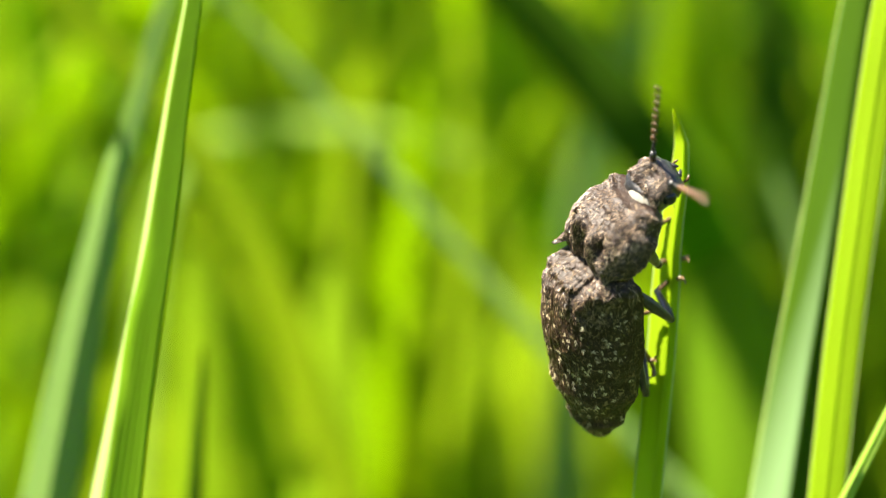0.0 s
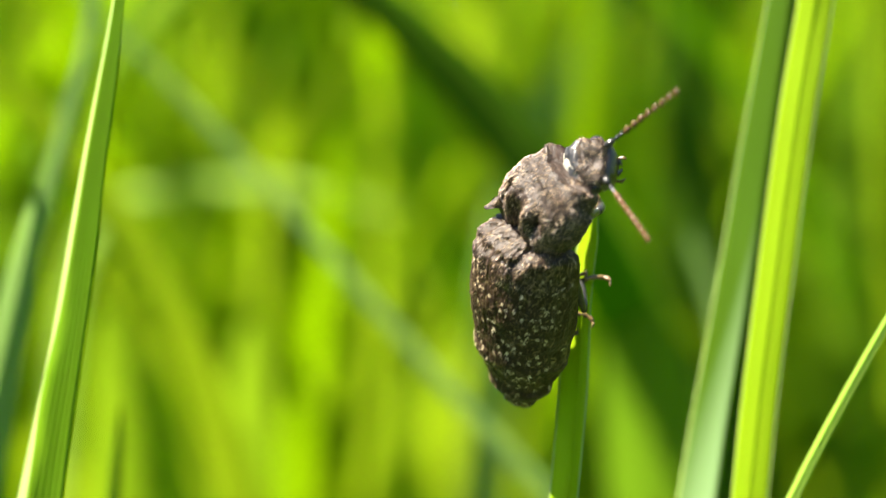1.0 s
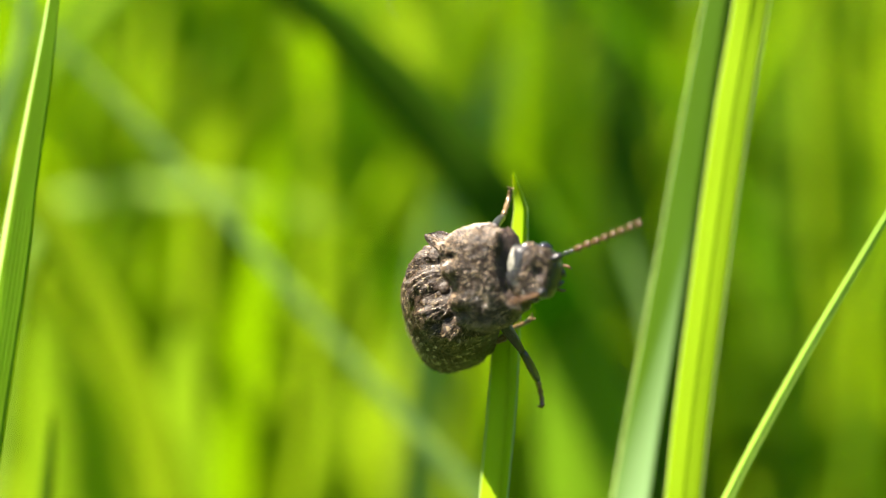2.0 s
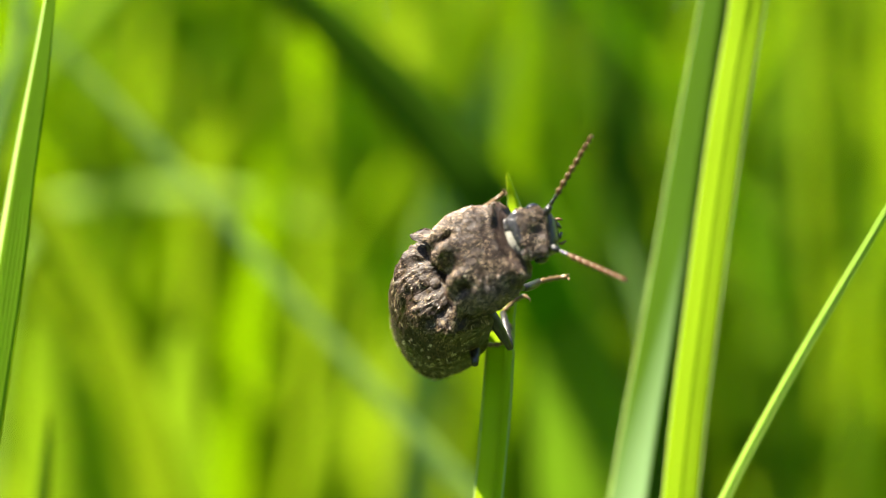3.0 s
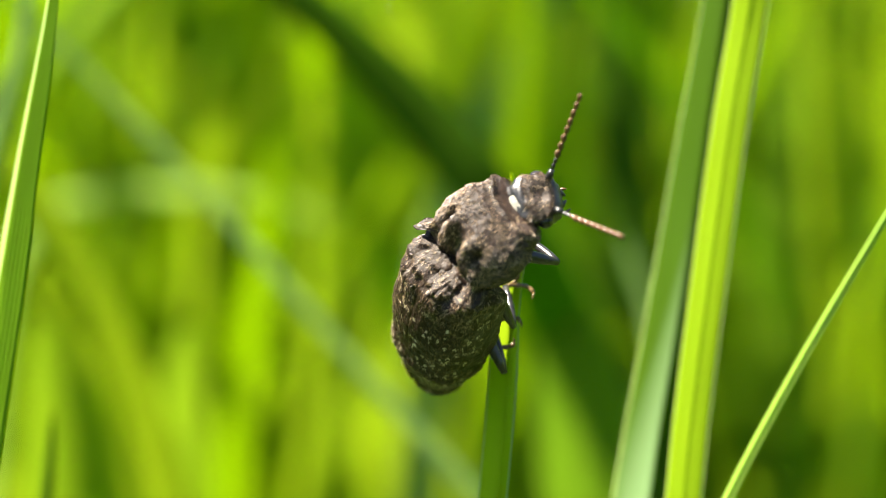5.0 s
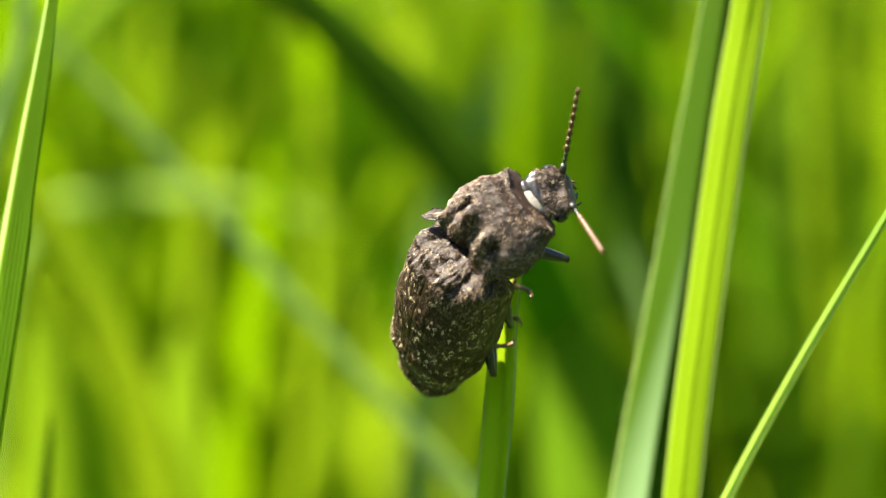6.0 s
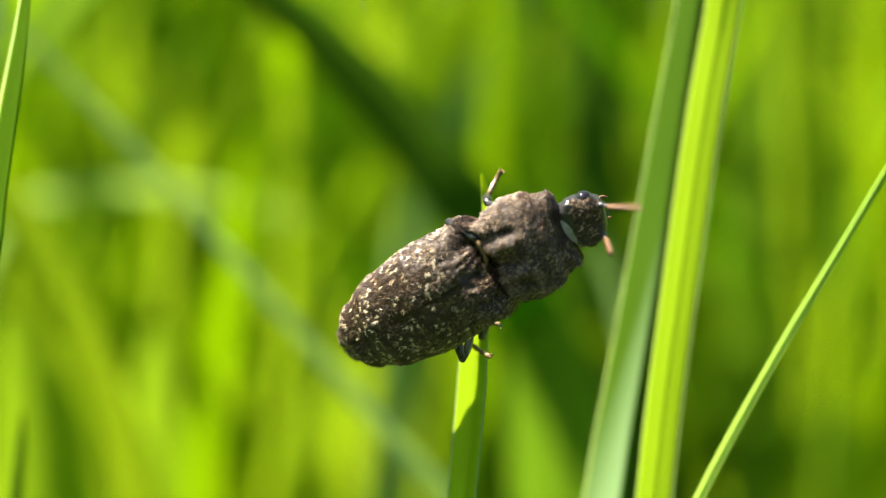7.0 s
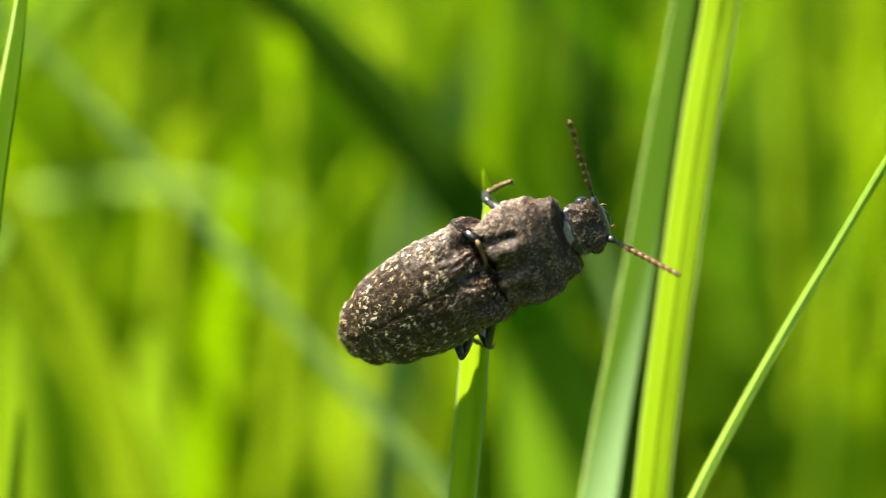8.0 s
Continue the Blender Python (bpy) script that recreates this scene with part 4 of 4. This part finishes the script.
ANT_LEFT = [
    (0, -0.17, 0.78, 0.60),
    (0.1, -0.38, 0.75, 0.54),
    (0.2, -0.13, 0.85, 0.51),
    (0.3, -0.51, 0.27, 0.81),
    (0.4, 0.44, 0.56, 0.70),
    (0.5, -0.38, 0.68, 0.63),
    (0.6, -0.76, 0.53, 0.37),
    (0.7, 0.49, 0.28, 0.83),
    (0.8, -0.46, 0.75, 0.47),
    (0.9, -0.38, 0.91, 0.19),
    (1, -0.49, 0.87, 0.11),
    (1.1, 0.01, 1.00, 0.09),
    (1.2, 0.07, 0.97, -0.22),
    (1.3, -0.63, 0.75, 0.20),
    (1.4, 0.32, 0.87, 0.36),
    (1.5, -0.64, 0.57, 0.52),
    (1.6, -0.16, 0.81, 0.56),
    (1.7, -0.51, 0.45, 0.73),
    (1.8, 0.21, 0.91, 0.36),
    (1.9, -0.23, 0.92, 0.33),
    (2, -0.59, 0.75, -0.29),
    (2.1, -0.84, 0.46, 0.29),
    (2.2, -0.56, 0.83, 0.07),
    (2.45, -0.61, 0.72, 0.33),
    (2.75, -0.77, 0.59, 0.25),
    (3.05, -0.66, 0.69, 0.30),
    (3.3, -0.79, 0.17, 0.59),
    (3.5, -0.75, -0.05, 0.66),
    (3.7, -0.89, -0.32, 0.31),
    (3.9, -0.88, 0.29, 0.38),
    (4, 0.26, 0.88, 0.40),
    (4.1, -0.38, 0.56, 0.73),
    (4.2, -0.34, 0.79, 0.50),
    (4.3, -0.57, 0.61, 0.55),
    (4.5, -0.70, 0.52, 0.49),
    (4.7, -0.65, 0.30, 0.69),
    (5, -0.62, 0.62, 0.49),
    (5.3, -0.73, 0.50, 0.46),
    (5.55, -0.66, 0.59, 0.47),
    (5.8, -0.76, 0.09, 0.64),
    (6, -0.65, 0.41, 0.64),
    (6.1, -0.63, 0.34, 0.70),
    (6.2, 0.09, 0.52, 0.85),
    (6.3, -0.79, -0.07, 0.61),
    (6.4, 0.14, 0.16, 0.98),
    (6.5, -0.61, 0.61, 0.51),
    (6.6, -0.56, 0.71, 0.42),
    (6.7, -0.37, 0.80, 0.48),
    (6.8, -0.91, 0.42, 0.04),
    (6.9, -0.79, 0.59, -0.14),
    (7, -0.26, 0.44, 0.86),
    (7.1, 0.00, 0.81, 0.59),
    (7.2, -0.51, 0.78, 0.36),
    (7.4, -0.32, 0.87, 0.36),
    (7.5, -0.46, 0.78, 0.42),
    (7.6, -0.59, 0.66, 0.46),
    (7.8, -0.85, 0.45, 0.27),
    (8, -0.98, 0.05, 0.21),
]
ANT_RIGHT = [
    (0, 0.75, 0.41, 0.52),
    (0.1, 0.99, -0.10, 0.12),
    (0.2, 0.85, 0.53, -0.01),
    (0.3, 0.72, 0.64, -0.26),
    (0.4, 0.61, 0.46, 0.65),
    (0.5, 0.81, 0.56, -0.16),
    (0.6, 0.63, 0.56, 0.54),
    (0.7, 0.74, 0.36, 0.57),
    (0.8, 0.50, 0.26, 0.83),
    (0.9, 0.48, 0.39, 0.78),
    (1, 0.78, 0.61, 0.16),
    (1.1, 0.39, 0.55, 0.74),
    (1.2, 0.64, 0.60, 0.47),
    (1.3, 0.51, 0.80, 0.31),
    (1.4, 0.69, 0.23, 0.68),
    (1.5, 0.49, 0.72, 0.49),
    (1.6, 0.48, 0.85, 0.20),
    (1.7, 0.55, 0.78, 0.31),
    (1.8, 0.77, -0.03, 0.64),
    (1.9, 0.62, 0.74, 0.25),
    (2, 0.11, 0.11, 0.99),
    (2.1, 0.55, 0.74, 0.38),
    (2.2, 0.42, 0.66, 0.62),
    (2.45, 0.54, 0.76, 0.36),
    (2.75, 0.69, 0.66, 0.30),
    (3.05, 0.48, 0.80, 0.36),
    (3.3, 0.54, 0.79, 0.28),
    (3.5, 0.51, 0.77, 0.39),
    (3.7, -0.00, 0.25, 0.97),
    (3.9, 0.32, 0.86, 0.41),
    (4, 0.43, -0.28, 0.86),
    (4.1, 0.39, -0.13, 0.91),
    (4.2, 0.55, 0.45, 0.70),
    (4.3, 0.63, 0.76, 0.17),
    (4.5, 0.70, 0.46, 0.55),
    (4.7, 0.44, 0.56, 0.70),
    (5, 0.61, 0.69, 0.39),
    (5.3, 0.50, 0.75, 0.43),
    (5.55, 0.59, 0.71, 0.39),
    (5.8, 0.51, 0.73, 0.45),
    (6, 0.73, 0.17, 0.66),
    (6.1, 0.77, 0.56, 0.32),
    (6.2, 0.45, 0.79, 0.42),
    (6.3, 0.69, 0.46, 0.56),
    (6.4, 0.22, 0.60, 0.77),
    (6.5, 0.72, 0.36, 0.59),
    (6.6, 0.17, 0.08, 0.98),
    (6.7, 0.69, 0.58, 0.43),
    (6.8, -0.18, 0.30, 0.94),
    (6.9, 0.34, 0.36, 0.87),
    (7, -0.23, 0.03, 0.97),
    (7.1, 0.90, 0.13, 0.42),
    (7.2, 0.33, 0.23, 0.92),
    (7.4, 0.26, 0.09, 0.96),
    (7.5, 0.28, 0.20, 0.94),
    (7.6, 0.29, 0.30, 0.91),
    (7.8, 0.63, 0.63, 0.45),
    (8, 0.52, 0.57, 0.64),
]
FEET = {}
FEET["rf"] = [
    (0, 3.3, 101.3, 207.3, 3.9, 98.1, 206.2, 4.2, 101.5, 207.4),
    (0.2, 4.5, 101.5, 209.7, 5.0, 98.3, 208.7, 4.9, 101.7, 210.1),
    (0.5, 3.8, 101.5, 210.2, 4.9, 98.2, 208.6, 4.6, 101.5, 210.4),
    (0.7, 4.6, 101.5, 211.1, 4.4, 98.3, 210.4, 4.5, 101.7, 212.5),
    (1, 4.5, 101.7, 213.0, 5.5, 98.4, 212.5, 4.3, 101.7, 213.3),
    (1.5, 5.3, 101.3, 210.0, 4.2, 98.1, 210.4, 5.8, 101.3, 210.4),
    (1.7, 4.8, 101.3, 210.4, 3.2, 97.9, 208.8, 6.5, 101.3, 210.7),
    (2, 3.2, 101.0, 207.0, 2.8, 97.8, 207.2, 3.8, 101.0, 207.5),
    (2.2, 5.1, 101.2, 209.5, 4.5, 97.8, 208.1, 5.0, 101.2, 209.9),
    (3.3, 4.9, 101.2, 209.6, 3.3, 97.8, 208.3, 6.1, 101.2, 209.8),
    (3.5, 4.8, 99.3, 211.2, 5.5, 98.0, 209.9, 4.3, 100.5, 211.3),
    (4.5, 4.0, 99.3, 211.8, 5.5, 98.0, 210.7, 3.7, 100.5, 211.8),
    (6, 4.5, 99.3, 211.5, 6.2, 98.0, 211.0, 4.1, 100.5, 211.6),
    (6.5, 5.6, 101.3, 211.4, 6.1, 98.1, 211.2, 5.0, 101.3, 211.7),
    (8, 6.3, 101.2, 210.3, 7.4, 97.9, 210.3, 5.5, 101.2, 210.3),
]
FEET["rm"] = [
    (0, 3.2, 101.2, 205.9, 3.7, 97.9, 204.7, 4.2, 101.3, 206.5),
    (0.2, 3.5, 101.2, 205.7, 3.3, 97.8, 204.7, 4.5, 101.3, 206.1),
    (0.5, 4.0, 101.3, 208.2, 4.6, 98.1, 207.4, 4.3, 101.3, 208.6),
    (0.7, 3.3, 101.3, 209.3, 3.1, 98.0, 208.1, 4.2, 101.3, 209.6),
    (1, 3.5, 101.3, 209.3, 3.4, 98.0, 208.2, 4.4, 101.3, 209.4),
    (1.5, 3.1, 101.3, 209.6, 2.6, 97.9, 207.7, 3.8, 101.3, 209.4),
    (1.7, 2.7, 101.2, 208.8, 2.7, 97.8, 207.6, 3.6, 101.1, 207.4),
    (2, 4.6, 100.8, 204.8, 4.0, 97.7, 206.5, 4.7, 100.6, 204.3),
    (2.2, 2.9, 101.0, 207.5, 2.7, 97.8, 207.5, 3.8, 101.0, 207.5),
    (3.5, 3.1, 101.1, 208.4, 2.7, 97.8, 207.3, 3.6, 101.2, 209.2),
    (4.5, 3.0, 101.2, 209.4, 2.8, 97.8, 207.9, 3.8, 101.2, 209.3),
    (6, 3.0, 101.2, 209.4, 3.1, 97.8, 208.1, 3.8, 101.2, 209.3),
    (6.5, 3.2, 101.1, 209.3, 3.5, 97.9, 208.5, 3.7, 101.2, 209.3),
    (8, 3.1, 101.0, 207.6, 4.0, 97.7, 207.2, 3.1, 101.0, 208.4),
]
FEET["rh"] = [
    (0, 2.5, 100.8, 203.1, 2.2, 97.4, 201.4, 3.5, 100.6, 201.3),
    (0.5, 2.7, 101.0, 205.5, 2.3, 97.6, 204.0, 3.8, 101.0, 204.3),
    (0.7, 2.4, 101.1, 206.5, 2.5, 97.7, 205.0, 3.7, 100.8, 204.6),
    (1, 2.7, 101.2, 207.6, 2.3, 97.7, 205.7, 4.2, 101.2, 207.5),
    (1.5, 2.5, 101.1, 208.0, 1.4, 97.7, 206.1, 3.8, 101.1, 207.5),
    (2, 1.7, 100.8, 206.4, 1.2, 97.6, 205.7, 3.1, 101.0, 207.0),
    (3.5, 2.2, 101.0, 207.3, 1.4, 97.6, 205.5, 3.8, 101.0, 207.9),
    (4.5, 2.3, 101.0, 207.5, 1.5, 97.6, 205.7, 3.8, 101.0, 207.9),
    (6, 2.4, 101.0, 207.5, 1.7, 97.6, 205.8, 3.8, 101.1, 208.0),
    (6.5, 2.7, 101.0, 207.2, 1.9, 97.7, 206.0, 3.7, 101.0, 207.5),
    (8, 2.9, 100.8, 207.1, 2.0, 97.6, 205.8, 3.1, 101.0, 207.4),
]
FEET["lf"] = [
    (0, 2.9, 101.5, 209.1, 1.0, 99.8, 209.8, 3.7, 101.7, 209.4),
    (1, 3.2, 101.5, 212.5, 1.1, 99.9, 214.0, 4.0, 101.5, 212.8),
    (1.5, 2.9, 101.5, 214.1, 1.2, 99.9, 213.9, 3.3, 101.7, 214.4),
    (2, 2.9, 101.5, 212.9, 1.2, 99.8, 213.2, 3.3, 101.5, 214.1),
    (3.5, 1.7, 101.5, 213.2, 0.3, 99.8, 213.3, 3.0, 101.5, 213.8),
    (4.5, 2.0, 101.5, 213.6, 0.3, 99.9, 214.0, 3.0, 101.5, 214.1),
    (6, 2.3, 101.5, 213.7, 0.4, 99.9, 214.2, 3.0, 101.5, 214.3),
    (6.5, 2.4, 101.5, 213.8, 1.3, 98.4, 214.2, 3.2, 101.5, 214.6),
    (7, 3.5, 101.5, 213.8, 3.9, 98.2, 213.3, 3.8, 101.5, 214.4),
    (8, 3.5, 101.5, 213.7, 3.9, 98.2, 213.1, 4.3, 101.5, 214.1),
]
FEET["lm"] = [
    (0, 1.8, 101.0, 204.7, -0.1, 99.2, 204.9, 2.9, 101.1, 204.9),
    (1, 2.4, 101.3, 209.3, 0.6, 99.5, 209.4, 3.2, 101.3, 209.5),
    (2, 2.2, 101.1, 208.5, 0.4, 99.4, 208.9, 2.8, 101.1, 208.8),
    (4.5, 2.6, 101.1, 209.0, 0.4, 99.4, 209.2, 3.0, 101.2, 209.3),
    (6, 2.3, 101.2, 209.2, 0.2, 99.5, 209.8, 2.9, 101.2, 209.4),
    (6.5, 1.7, 95.9, 212.1, -0.0, 96.5, 212.8, 2.1, 95.9, 211.6),
    (7, 2.8, 95.8, 212.1, 1.2, 96.6, 213.2, 3.1, 95.9, 211.4),
    (8, 2.9, 95.8, 211.9, 1.4, 96.6, 213.2, 3.2, 95.9, 211.2),
]
FEET["lh"] = [
    (0, 1.7, 100.6, 202.5, -0.1, 99.0, 203.3, 2.6, 100.8, 202.5),
    (1, 1.9, 101.0, 206.7, 0.0, 99.3, 207.2, 2.8, 101.1, 206.7),
    (2, 1.7, 101.0, 206.7, 0.1, 99.3, 207.3, 2.3, 101.0, 206.7),
    (4.5, 2.0, 100.8, 206.4, 0.2, 99.2, 207.0, 2.6, 100.8, 206.4),
    (6, 2.1, 100.8, 206.6, 0.2, 99.3, 207.1, 2.6, 100.8, 206.6),
    (7, 2.5, 100.8, 206.8, 1.4, 97.8, 208.3, 2.9, 100.8, 206.5),
    (8, 2.6, 100.8, 206.8, 1.5, 97.8, 208.1, 3.0, 100.8, 206.6),
]


def euler_m(rx, ry, rz):
    return Euler((radians(rx), radians(ry), radians(rz))).to_matrix()


def between(rows, t):
    """The values of a table of (t, ...) at the time t."""
    if t <= rows[0][0]:
        return rows[0][1:]
    for a, b in zip(rows, rows[1:]):
        if t <= b[0]:
            u = (t - a[0]) / (b[0] - a[0])
            u = u * u * (3 - 2 * u)
            return [p + (q - p) * u for p, q in zip(a[1:], b[1:])]
    return rows[-1][1:]


def motions():
    root = perch.location.copy()
    walk(perch, [(t, Matrix.Translation(root) @ pose(0, 0, 0, 0, lean, 0)) for t, lean in
                 ((0, 0.19), (0.5, 0.13), (1, 0.08), (1.5, 0.05), (2, 0.02), (3.5, -0.02), (4.5, 0), (6, 0), (7, -0.03), (8, 0.02))])
    body, times = {}, []
    for t, x, y, z, rx, ry, rz in BODY:
        body[t] = pose(x * MM, y * MM, z * MM, rx, ry, rz)
        times.append(t)
    walk(beetle, [(t, body[t]) for t in times])
    neck, skull = {}, {}
    for t, a, b, c, d, e, f in NECK:
        neck[t] = euler_m(a, b, c).to_4x4()
        skull[t] = Matrix.Translation(neck[t] @ (Vector((0, 3.9, 0.35)) * MM)) @ euler_m(d, e, f).to_4x4()
    walk(pronotum, [(t, neck[t]) for t in times])
    walk(collar, [(t, neck[t]) for t in times])
    walk(head, [(t, skull[t]) for t in times])
    for ob, sd, rows in ((antenna_left, -1, ANT_LEFT), (antenna_right, 1, ANT_RIGHT)):
        walk(ob, [(t, skull[t] @ aim(Vector((sd * 0.75, 1.35, 0.1)) * MM, Vector(between(rows, t)), Vector((sd * -0.6, -0.3, 1))))
                  for t in times])
    for key, (coxa, fl, tl) in LEGS.items():
        pieces = LEG_PIECES[key]
        rows = [], [], []
        for t in times:
            base = neck[t] if key[1] == "f" else Matrix()
            back = body[t].inverted()
            v = between(FEET[key], t)
            ankle, hint, toe = [back @ (Vector(v[i:i + 3]) * MM) for i in (0, 3, 6)]
            c = base @ (Vector(coxa) * MM)
            a, b = fl * MM, tl * MM
            d = ankle - c
            n = min(max(d.length, abs(a - b) * 1.05 + 0.0003), (a + b) * 0.985)
            d = d.normalized()
            k = (a * a - b * b + n * n) / (2 * n)
            side = hint - c
            side = (side - d * side.dot(d)).normalized()
            knee = c + d * k + side * math.sqrt(max(a * a - k * k, 0))
            end = c + d * n
            rows[0].append((t, aim(c, knee - c, side)))
            rows[1].append((t, aim(knee, end - knee, side)))
            rows[2].append((t, aim(end, toe - end, knee - end)))
        for ob, r in zip(pieces, rows):
            walk(ob, r)


motions()
